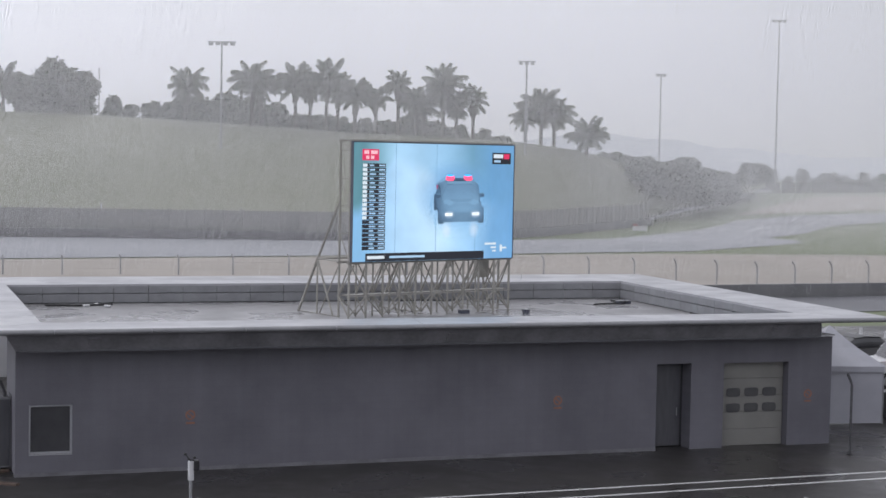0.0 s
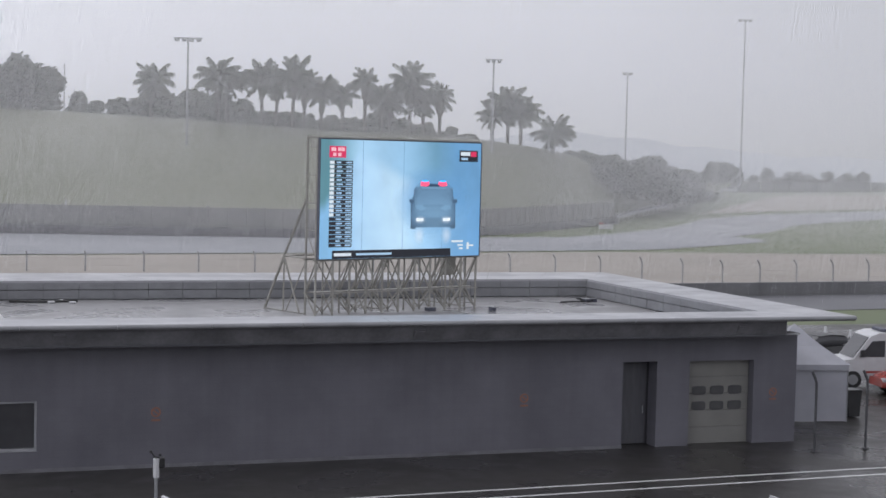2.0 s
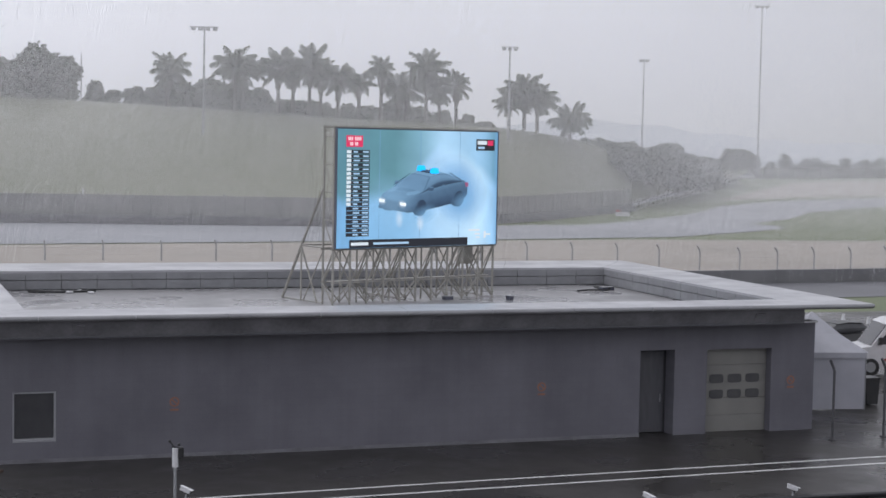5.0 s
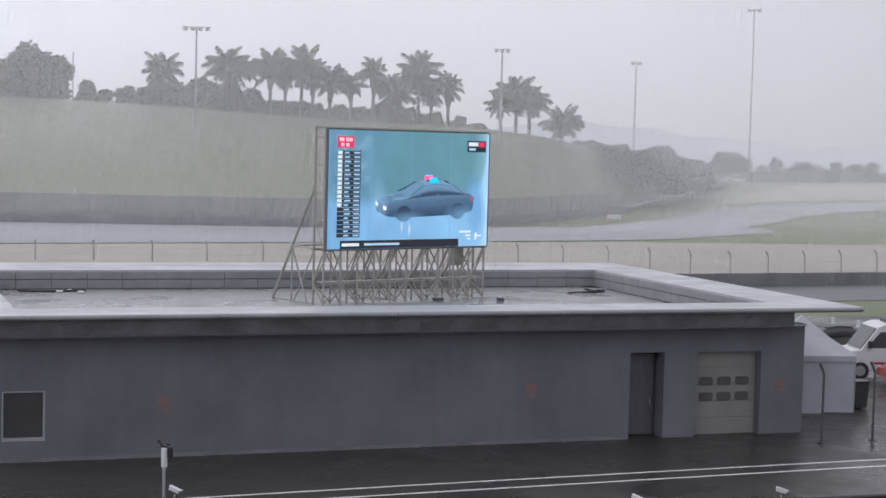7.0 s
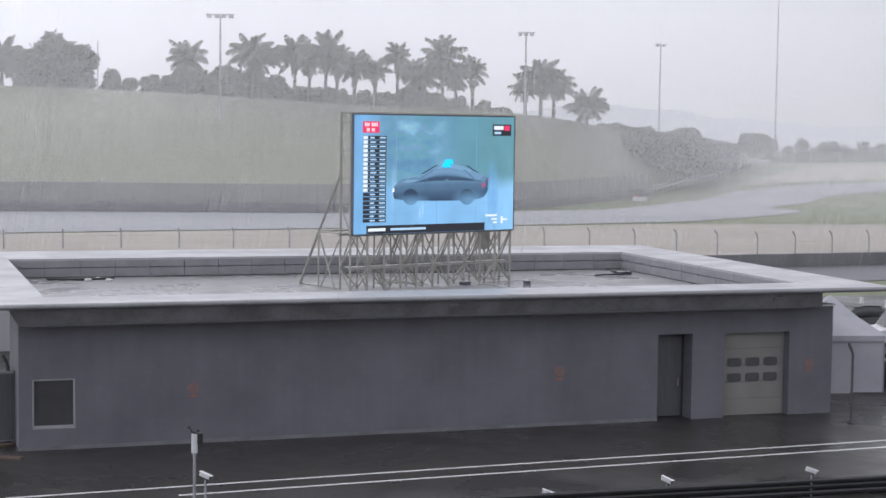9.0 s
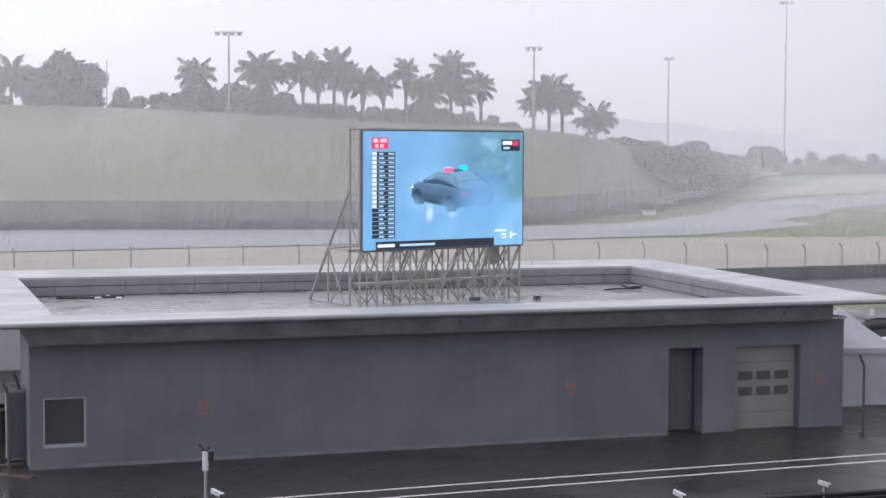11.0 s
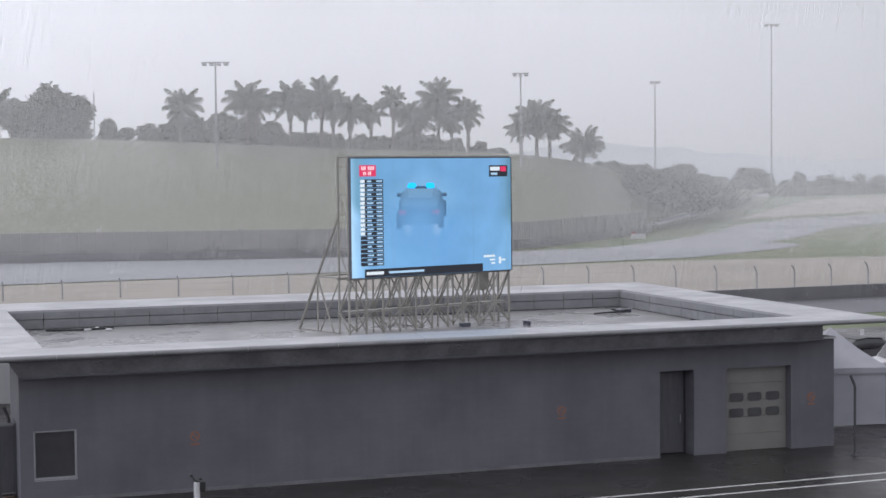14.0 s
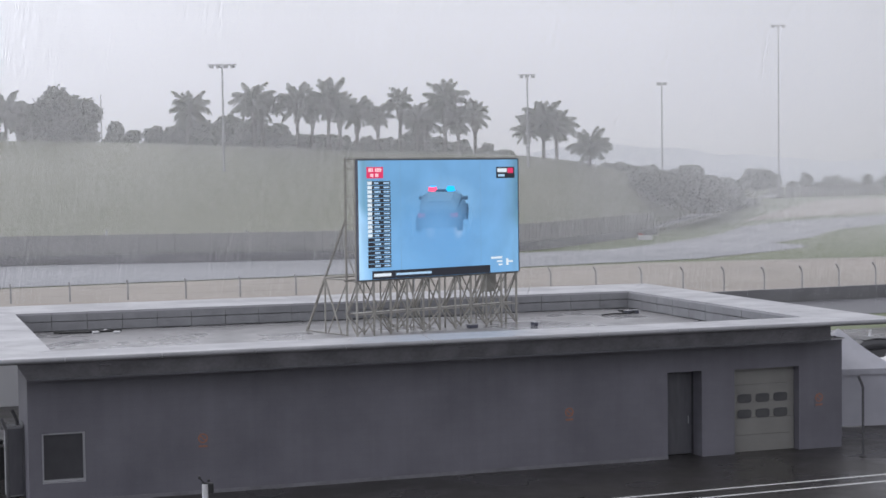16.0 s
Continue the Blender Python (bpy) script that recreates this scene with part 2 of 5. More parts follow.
def tube(points, r, sides=6, bm=None, r_end=None, cap=True):
    bm = bm or bmesh.new()
    pts = [Vector(p) for p in points]
    rings = []
    for i, p in enumerate(pts):
        d = (pts[min(i + 1, len(pts) - 1)] - pts[max(i - 1, 0)]).normalized()
        a = d.orthogonal().normalized() if abs(d.z) < 0.99 else Vector((1, 0, 0))
        b = d.cross(a).normalized()
        a = b.cross(d)
        rr = r if r_end is None else r + (r_end - r) * i / (len(pts) - 1)
        rings.append([bm.verts.new(p + a * rr * math.cos(2 * math.pi * k / sides) + b * rr * math.sin(2 * math.pi * k / sides)) for k in range(sides)])
    for q, w in zip(rings, rings[1:]):
        for k in range(sides):
            bm.faces.new((q[k], q[(k + 1) % sides], w[(k + 1) % sides], w[k]))
    if cap:
        bm.faces.new(rings[0][::-1])
        bm.faces.new(rings[-1])
    return bm


def prism(profile, y0, y1, bm=None):
    """A solid whose x-z outline is the profile, from y0 to y1."""
    bm = bm or bmesh.new()
    a = [bm.verts.new((x, y0, z)) for x, z in profile]
    b = [bm.verts.new((x, y1, z)) for x, z in profile]
    n = len(a)
    bm.faces.new(a)
    bm.faces.new(b[::-1])
    for i in range(n):
        bm.faces.new((a[i], b[i], b[(i + 1) % n], a[(i + 1) % n]))
    bmesh.ops.recalc_face_normals(bm, faces=bm.faces)
    return bm


def sheet(points, z):
    """A flat patch of ground inside an outline, facing up."""
    bm = bmesh.new()
    vs = [bm.verts.new((x, y, z)) for x, y in points]
    for tri in tessellate_polygon([[Vector((x, y, 0)) for x, y in points]]):
        a, b, c = (Vector(points[k]) for k in tri)
        up = (b - a).x * (c - a).y - (b - a).y * (c - a).x > 0
        bm.faces.new([vs[k] for k in (tri if up else tri[::-1])])
    return bm


def lerp_list(xs, ys, x):
    return float(np.interp(x, xs, ys))


def smooth_line(pts, steps=8):
    out = []
    for i in range(len(pts) - 1):
        p0, p1, p2, p3 = (Vector(pts[max(0, min(len(pts) - 1, i + k))]) for k in (-1, 0, 1, 2))
        for s in range(steps):
            t = s / steps
            out.append(0.5 * ((2 * p1) + (p2 - p0) * t + (2 * p0 - 5 * p1 + 4 * p2 - p3) * t * t + (3 * p1 - p0 - 3 * p2 + p3) * t ** 3))
    out.append(Vector(pts[-1]))
    return out


# ---- ground ----
bm = bmesh.new()
bmesh.ops.create_grid(bm, x_segments=8, y_segments=8, size=3000)
ground = tagged(part("ground", bm, M_GRASS), "wet green grass reaching to the horizon", "grass", kind="structure")
ground.location.z = -0.06
tagged(part("pavement", sheet([(-160, -70), (220, -70), (220, 28), (110, 33), (38, 34.5), (-160, 34.5)], -0.0), M_ASPHALT),
       "dark wet asphalt paddock with puddles", "pavement", kind="structure")
tagged(part("service_road", sheet([(-160, 40), (30, 41), (60, 43), (160, 52), (164, 59.4), (60, 53.2), (44, 52.2), (30, 45), (-160, 44)], -0.03), M_SERVICE),
       "narrow wet service road beside the fence", "road", kind="structure")
tagged(part("gravel_trap", sheet([(-160, 48), (30, 48), (44, 52.5), (58, 53.4), (164, 59.8), (190, 108), (92.4, 98.4), (68, 100.9), (50, 99), (6, 94), (-160, 92)], -0.03), M_GRAVEL),
       "pale brown gravel trap beside the track", "gravel", kind="structure")
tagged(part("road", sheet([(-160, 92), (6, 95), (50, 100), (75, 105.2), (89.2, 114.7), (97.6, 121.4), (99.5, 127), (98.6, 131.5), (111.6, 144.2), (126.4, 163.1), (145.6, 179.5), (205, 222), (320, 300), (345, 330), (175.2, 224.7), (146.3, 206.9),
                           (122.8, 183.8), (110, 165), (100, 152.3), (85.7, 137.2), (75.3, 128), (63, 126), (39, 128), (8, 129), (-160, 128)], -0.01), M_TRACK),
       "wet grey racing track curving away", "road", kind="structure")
tagged(part("gravel_trap_far", sheet([(135.3, 207.3), (163.6, 227.6), (183.4, 237.2), (260, 281), (420, 378), (420, 440), (277.4, 380.6), (257.4, 369.5), (232.9, 345.4), (189, 283.5), (154.5, 234.6)], -0.02), M_GRAVEL),
       "far gravel trap beyond the track", "gravel", kind="structure")
for i, (ya, yb) in enumerate(((-5.62, -4.83), (-6.6, -5.72))):
    x0 = -0.6 if i == 0 else 3.5
    bm = bmesh.new()
    xs = np.linspace(x0, 60, 60)
    row = [[bm.verts.new((x, lerp_list([-0.6, 11, 25, 60], [ya - 0.3, ya + 0.3, yb + 0.03, yb + 0.3], x) + o, 0.004)) for x in xs] for o in (-0.07, 0.07)]
    for k in range(len(xs) - 1):
        bm.faces.new((row[0][k], row[0][k + 1], row[1][k + 1], row[1][k]))
    tagged(part("road_line", bm, M_LINE), "white painted line on wet asphalt", "road marking", "pair of painted lines", "structure")

# ---- hill ----
FOOT = [(-18.18, 129.26, 0.00), (8.57, 130.76, 0.00), (27.29, 127.20, 0.00), (45.65, 124.62, 0.00), (57.24, 128.59, 0.00), (68.20, 134.09, 0.00), (82.56, 148.91, 0.00), (99.03, 166.76, 0.00), (144.86, 235.71, 0.00), (227.81, 365.84, 0.00)]
CREST = [(-24.27, 203.22, 14.30), (12.54, 190.73, 14.12), (36.84, 182.45, 13.29), (59.12, 172.70, 12.02), (70.80, 168.72, 11.65), (81.02, 167.34, 11.09), (91.14, 169.13, 9.95), (110.39, 191.02, 7.65), (146.86, 239.87, 5.49), (210.24, 334.55, 2.73)]
foot, crest = smooth_line(FOOT, 10), smooth_line(CREST, 10)
bm = bmesh.new()
rows = []
for f, c in zip(foot, crest):
    back = c + (c - f) * 1.2
    line = []
    for k in range(25):
        s = k / 24
        p = f.lerp(c, s)
        z = -0.1 + (c.z + 0.1) * (s ** 1.15 * (1.15 - 0.15 * s))
        z += 0.35 * noise.noise(Vector((p.x * 0.06, p.y * 0.06, 3))) * math.sin(math.pi * s)
        line.append(bm.verts.new((p.x, p.y, z)))
    for k in (1, 2, 3):
        p = c.lerp(back, k / 3)
        line.append(bm.verts.new((p.x, p.y, c.z * (1 - 0.1 * k * k / 3))))
    rows.append(line)
for a, b in zip(rows, rows[1:]):
    for k in range(len(a) - 1):
        bm.faces.new((a[k], b[k], b[k + 1], a[k + 1]))
bmesh.ops.recalc_face_normals(bm, faces=bm.faces)
tagged(part("hill", bm, M_HILL, smooth=True), "long green grass bank rising behind the track", "hill", kind="structure")


def ridge(name, pts, depth):
    bm = bmesh.new()
    line = smooth_line(pts, 12)
    a = [bm.verts.new((p.x, p.y, -1)) for p in line]
    b = [bm.verts.new((p.x, p.y + depth * 0.3, p.z + 6 * noise.noise(p * 0.02))) for p in line]
    c = [bm.verts.new((p.x, p.y + depth, -1)) for p in line]
    for u, v in ((a, b), (b, c)):
        for k in range(len(u) - 1):
            bm.faces.new((u[k], u[k + 1], v[k + 1], v[k]))
    return tagged(part(name, bm, M_RIDGE, smooth=True), "distant wooded ridge in rain, haze put into its colour", "ridge", kind="structure")


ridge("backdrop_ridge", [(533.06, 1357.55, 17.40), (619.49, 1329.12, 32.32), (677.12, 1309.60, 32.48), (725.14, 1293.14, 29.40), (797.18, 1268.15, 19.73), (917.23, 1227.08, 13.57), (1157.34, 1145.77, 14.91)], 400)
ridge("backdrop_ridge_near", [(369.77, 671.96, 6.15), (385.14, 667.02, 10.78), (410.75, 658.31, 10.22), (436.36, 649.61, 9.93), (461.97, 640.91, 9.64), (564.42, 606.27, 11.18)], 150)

# ---- grandstand that holds the camera ----
bm = box(-12, -58, 0, 6, -46.4, 7.5)
tagged(part("terrace", bm, M_STAND), "plain concrete viewing terrace", "terrace", kind="structure")

# ---- paddock building ----
XL, XR, WT = 0.18, 26.09, 3.53
building = thing("paddock_building", "long low grey painted blockwork paddock building", "building")


def wall_with_holes(x0, x1, z1, holes, depth, material, name):
    """Front wall at y 0 with openings (x0, x1, z0, z1)."""
    xs = sorted({x0, x1, *[h[0] for h in holes], *[h[1] for h in holes]})
    for a, b in zip(xs, xs[1:]):
        hole = [h for h in holes if h[0] <= a and b <= h[1]]
        if not hole:
            part(name, box(a, 0, 0, b, depth, z1), material, building)
        else:
            h = hole[0]
            if h[2] > 0:
                part(name, box(a, 0, 0, b, depth, h[2]), material, building)
            part(name, box(a, 0, h[3], b, depth, z1), material, building)


WIN = (0.55, 1.74, 0.62, 2.0)
DOOR = (19.8, 21.0, 0.0, 2.74)
GAR = (22.16, 24.5, 0.0, 2.72)
wall_with_holes(XL, XR, WT, (WIN, DOOR, GAR), 0.35, M_WALL, "wall")
part("wall", box(XL, 0.35, 0, XL + 0.3, 3.2, WT), M_WALL, building)
part("wall", box(XL + 0.3, 2.9, 0, 2.6, 3.2, WT), M_WALL, building)
part("wall", box(2.3, 3.2, 0, 2.6, 12.9, WT), M_WALL, building)
part("side_door", box(XL - 0.03, 1.2, 0.02, XL - 0.003, 2.2, 2.1), M_DOOR, building, "dark side door")
part("wall", box(XR - 0.3, 0.35, 0, XR, 13.2, WT), M_WALL, building)
part("wall", box(2.3, 12.9, 0, XR - 0.3, 13.2, WT), M_WALL, building)
# canted cornice between the wall head and the roof cap, cut square at its far end
CZ0, CZ1, CY0, CY1 = 3.637, 4.09, -0.9, -1.2
bm = bmesh.new()
lo = [bm.verts.new(p) for p in ((0.11, CY0, CZ0), (25.13, CY0, CZ0), (24.94, CY1, CZ1), (-0.17, CY1, CZ1))]
hi = [bm.verts.new(p) for p in ((XL, -0.002, WT + 0.01), (25.13, -0.002, WT + 0.01), (25.13, -0.002, CZ1), (XL, -0.002, CZ1))]
bm.faces.new(lo)
bm.faces.new(hi[::-1])
for k in range(4):
    bm.faces.new((lo[k], hi[k], hi[(k + 1) % 4], lo[(k + 1) % 4]))
bmesh.ops.recalc_face_normals(bm, faces=bm.faces)
part("cornice", bm, M_CORNICE, building, "rain-stained canted concrete cornice")
# dark strip standing in for the shadow line below the cornice
part("drip_groove", box(0.11, CY0 - 0.012, CZ0 - 0.05, 25.1, CY0 + 0.03, CZ0 - 0.003), M_DOOR, building, "dark strip drawn as the shadow line under the cornice")
for x in (12.6, 23.4, 2.2):
    bm = bmesh.new()
    vs = [bm.verts.new((x + sx * 0.16, y, z)) for sx in (-1, 1) for y, z in ((CY0 - 0.13, CZ0 + 0.1), (CY1 - 0.02, CZ0 + 0.32), (CY1 + 0.1, CZ0 + 0.36), (CY0, CZ0 + 0.14))]
    for q in ((0, 1, 2, 3), (7, 6, 5, 4), (0, 4, 5, 1), (1, 5, 6, 2), (2, 6, 7, 3), (3, 7, 4, 0)):
        bm.faces.new([vs[k] for k in q])
    bmesh.ops.recalc_face_normals(bm, faces=bm.faces)
    part("downpipe_box", bm, M_CORNICE, building)
part("upper_wall", box(XL, 0.0, WT, 25.12, 0.39, 4.08), M_WALL, building)
part("coping", box(25.14, 0.002, WT, XR + 0.02, 13.2, WT + 0.05), M_WALL, building)
part("flashing", box(25.14, -0.62, WT + 0.06, 25.8, -0.004, WT + 0.12, 0.01), M_WHITE, building, "white flashing at the end of the cornice")
part("movement_joint", box(3.15, -0.004, 0.1, 3.175, -0.001, WT - 0.06), M_WALL, building)
part("movement_joint", box(19.0, -0.004, 0.1, 19.02, -0.001, WT - 0.06), M_WALL, building)
# window
part("window_frame", box(WIN[0] + 0.002, 0.06, WIN[2] + 0.002, WIN[0] + 0.05, 0.16, WIN[3] - 0.002), M_FRAME, building)
w_frame = bmesh.new()
box(WIN[0] + 0.052, 0.05, WIN[2], WIN[1] - 0.062, 0.17, WIN[2] + 0.06, bm=w_frame)
box(WIN[0] + 0.052, 0.05, WIN[3] - 0.05, WIN[1] - 0.062, 0.17, WIN[3] - 0.002, bm=w_frame)
box(WIN[1] - 0.06, 0.05, WIN[2] + 0.002, WIN[1] - 0.002, 0.17, WIN[3] - 0.002, bm=w_frame)
part("window_frame", w_frame, M_FRAME, building, "grey aluminium window frame")
part("window_sill", box(WIN[0], -0.015, WIN[2] - 0.03, WIN[1], 0.045, WIN[2] - 0.003, 0.005), M_FRAME, building)
part("pane", box(WIN[0] + 0.05, 0.1, WIN[2] + 0.06, WIN[1] - 0.06, 0.12, WIN[3] - 0.05), M_PANE, building, "dark window pane")
# recessed personnel door
door = part("door", box(DOOR[0] + 0.06, 0.62, 0.02, DOOR[1] - 0.06, 0.68, DOOR[3] - 0.12, 0.01), M_DOOR, building, "dark grey recessed steel door")
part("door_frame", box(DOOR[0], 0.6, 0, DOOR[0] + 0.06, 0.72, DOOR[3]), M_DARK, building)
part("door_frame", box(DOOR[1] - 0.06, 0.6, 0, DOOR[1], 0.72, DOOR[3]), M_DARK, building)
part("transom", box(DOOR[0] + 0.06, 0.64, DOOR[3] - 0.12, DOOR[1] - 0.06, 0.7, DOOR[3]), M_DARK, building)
part("handle", tube([(DOOR[1] - 0.2, 0.56, 1.0), (DOOR[1] - 0.2, 0.56, 1.25)], 0.015), M_FRAME, door)
for a, b in ((DOOR[0] - 0.2, DOOR[0]), (DOOR[1], DOOR[1] + 0.2)):
    part("reveal", box(a, 0.352, 0, b, 0.75, DOOR[3]), M_WALL, building)
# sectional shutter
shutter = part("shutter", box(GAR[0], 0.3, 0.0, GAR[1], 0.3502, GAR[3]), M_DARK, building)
shutter.location.y = 0.06
for k in range(5):
    z0 = GAR[3] / 5 * k
    sec = part("shutter_panel", box(GAR[0] + 0.02, 0.24, z0 + 0.003, GAR[1] - 0.02, 0.355, z0 + GAR[3] / 5 - 0.003, 0.006), M_GARAGE, shutter,
               "beige insulated shutter section")
for r in range(2):
    for c in range(3):
        x0, z0 = 22.44 + c * 0.655, 1.6 - r * 0.5
        bm = bmesh.new()
        n = 20
        ring = []
        for s in (0.0, 1.0):
            vs = []
            for k in range(n):
                a = 2 * math.pi * k / n
                cx, sz = math.cos(a), math.sin(a)
                vs.append(bm.verts.new((x0 + 0.23 + 0.25 * math.copysign(abs(cx) ** 0.45, cx), 0.215 + 0.02 * s, z0 + 0.13 + 0.145 * math.copysign(abs(sz) ** 0.45, sz))))
            ring.append(vs)
        bm.faces.new(ring[0])
        for k in range(n):
            bm.faces.new((ring[0][k], ring[1][k], ring[1][(k + 1) % n], ring[0][(k + 1) % n]))
        bmesh.ops.recalc_face_normals(bm, faces=bm.faces)
        part("shutter_window", bm, M_VISION, shutter, "dark rounded vision panel")
# low plinth
part("plinth", box(XL - 0.02, -0.03, 0, DOOR[0], -0.002, 0.1), M_BAND, building, "mud-splashed plinth")
# signs on the wall
for x, z in ((5.06, 1.54), (16.44, 1.63), (25.23, 1.6)):
    s = thing("wall_sign", "small faded orange notice on grey wall", "sign", pose(x, -0.004, z), "wall notices")
    part("plate", box(-0.17, -0.006, -0.26, 0.17, 0, 0.22), M_WALL, s)
    bm = bmesh.new()
    n = 20
    rings = [[bm.verts.new((r * math.cos(2 * math.pi * k / n), y, 0.06 + r * math.sin(2 * math.pi * k / n))) for k in range(n)] for r, y in ((0.145, -0.008), (0.145, -0.013), (0.1, -0.013), (0.1, -0.008))]
    for a, b in zip(rings, rings[1:]):
        for k in range(n):
            bm.faces.new((a[k], a[(k + 1) % n], b[(k + 1) % n], b[k]))
    bmesh.ops.recalc_face_normals(bm, faces=bm.faces)
    part("ring", bm, M_SIGN, s, "faded orange ring")
    slash = part("slash", box(-0.11, -0.014, -0.02, 0.11, -0.008, 0.02), M_SIGN, s)
    slash.matrix_basis = pose(0, 0, 0.06, 0, 40, 0)
    part("text_bar", box(-0.13, -0.012, -0.2, 0.13, -0.0065, -0.14), M_SIGN, s)

# roof: flat deck inside a wide sloped cap
IX0, IX1, IY0, IY1, ZR, ZF = 0.93, 25.04, 0.65, 14.2, 4.239, 3.545
OX0, OX1, OY0, OY1 = -1.53, 27.37, -1.3, 17.66
roof = thing("roof", "flat wet roof with wide pale metal cap", "roof", kind="structure")
part("deck", box(IX0 - 0.2, 0.4, ZF - 0.2, IX1 + 0.2, IY1 - 0.002, ZF), M_ROOF, roof, "wet grey roof deck with puddles")


def cap_side(name, a, b, inner_a, inner_b, out):
    """A wedge of roof cap between outer line a-b and inner line, with a rounded nose on the outer edge."""
    bm = bmesh.new()
    a, b, ia, ib, o = (Vector((*p, 0)) for p in (a, b, inner_a, inner_b, out))
    prof = [(1.0, ZR), (0.0, ZR + 0.02)] + [(-0.12 * math.sin(t), ZR - 0.06 + 0.08 * math.cos(t)) for t in np.linspace(0.3, math.pi, 8)] + [(1.0, ZR - 0.14)]
    va, vb = [], []
    for s, z in prof:
        for p, q, vs in ((a, ia, va), (b, ib, vb)):
            xy = p.lerp(q, s) if s >= 0 else p - o * s
            vs.append(bm.verts.new((xy.x, xy.y, z)))
    n = len(prof)
    for k in range(n):
        f = bm.faces.new((va[k], vb[k], vb[(k + 1) % n], va[(k + 1) % n]))
        # nose faces take a darker sheet: their shade is put into the colour
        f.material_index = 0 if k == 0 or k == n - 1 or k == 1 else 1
    bm.faces.new(va)
    bm.faces.new(vb[::-1])
    bmesh.ops.recalc_face_normals(bm, faces=bm.faces)
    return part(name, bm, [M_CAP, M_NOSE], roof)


N_PAN = 11
for k in range(N_PAN):
    s0, s1 = k / N_PAN, (k + 1) / N_PAN
    g = 0.0003
    ox0, ox1 = OX0 + (OX1 - OX0) * (s0 + g), OX0 + (OX1 - OX0) * (s1 - g)
    ix0, ix1 = IX0 + (IX1 - IX0) * (s0 + g), IX0 + (IX1 - IX0) * (s1 - g)
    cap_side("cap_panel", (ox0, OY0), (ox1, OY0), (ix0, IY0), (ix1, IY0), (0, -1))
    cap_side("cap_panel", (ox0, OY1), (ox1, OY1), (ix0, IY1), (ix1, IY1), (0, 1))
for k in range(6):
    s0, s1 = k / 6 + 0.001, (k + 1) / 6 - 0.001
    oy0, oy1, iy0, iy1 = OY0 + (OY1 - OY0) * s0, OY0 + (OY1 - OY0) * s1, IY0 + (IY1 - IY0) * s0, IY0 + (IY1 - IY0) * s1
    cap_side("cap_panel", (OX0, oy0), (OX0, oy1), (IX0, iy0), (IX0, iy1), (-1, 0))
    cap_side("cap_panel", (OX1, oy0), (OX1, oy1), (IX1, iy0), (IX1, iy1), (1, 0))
# parapet panels inside the cap
for r, (z0, z1) in enumerate(((ZF + 0.03, ZF + 0.345), (ZF + 0.375, ZR - 0.07))):
    for k in range(19):
        x0 = IX0 + (IX1 - IX0) / 19 * k
        part("parapet_panel", box(x0 + 0.007, IY1 - 0.06, z0, x0 + (IX1 - IX0) / 19 - 0.007, IY1, z1, 0.006), M_PANEL, roof)
    for k in range(10):
        y0 = IY0 + (IY1 - IY0 - 0.06) / 10 * k
        part("parapet_panel", box(IX1 - 0.06, y0 + 0.007, z0, IX1, y0 + 1.335, z1, 0.006), M_PANEL, roof)
        part("parapet_panel", box(IX0, y0 + 0.008, z0, IX0 + 0.06, y0 + 1.34, z1, 0.006), M_PANEL, roof)
part("parapet_backing", box(IX0 - 0.1, IY1 + 0.004, ZF - 0.1, IX1 + 0.1, IY1 + 0.1, ZR - 0.02), M_BARRIER, roof)
part("parapet_backing", box(IX1 + 0.004, IY0, ZF - 0.1, IX1 + 0.1, IY1, ZR - 0.02), M_BARRIER, roof)
part("parapet_backing", box(IX0 - 0.1, IY0, ZF - 0.1, IX0 - 0.004, IY1, ZR - 0.02), M_BARRIER, roof)

# ---- screen and its truss ----
SA, SB, SZ0, SZ1 = Vector((11.82, 7.26, 0)), Vector((18.53, 9.59, 0)), 5.492, 9.564
SD = (SB - SA).normalized()
S_TURN = math.degrees(math.atan2(SD.y, SD.x))
SW, SH = (SB - SA).length, SZ1 - SZ0
screen = thing("led_screen", "large outdoor video screen showing a car in heavy spray", "screen", pose(SA.x, SA.y, SZ0, 0, 0, S_TURN))
part("casing", box(-0.015, 0.075, -0.015, SW + 0.015, 0.13, SH + 0.04, 0.005), M_CASE, screen)
for x0, z0, x1, z1 in ((-0.03, -0.02, 0, SH + 0.035), (SW, -0.02, SW + 0.03, SH + 0.035), (0, SH, SW, SH + 0.035), (0, -0.02, SW, 0)):
    part("bezel", box(x0, -0.012, z0, x1, 0.075, z1), M_CASE, screen)

truss = thing("screen_truss", "pale painted steel truss frame carrying the screen", "truss", pose(SA.x, SA.y, ZF, 0, 0, S_TURN))
BH = SZ0 - ZF
TOP = SZ1 - ZF + 0.06


def bar(name, a, b, r=0.035):
    return part(name, tube([a, b], r, 5), M_STEEL, truss)


D0, D1 = 0.16, 0.76
xs = [SW / 10 * k for k in range(11)]
for k, x in enumerate(xs):
    bar("post", (x, D0, 0), (x, D0, TOP if k in (0, 10) else BH), 0.045)
    bar("post", (x, D1, 0), (x, D1, TOP if k in (0, 5, 10) else BH), 0.045 if k in (0, 10) else 0.035)
    bar("brace", (x, D0, 0.05), (x, D1, 0.72), 0.032)
    bar("brace", (x, D1, 0.78), (x, D0, BH - 0.08), 0.032)
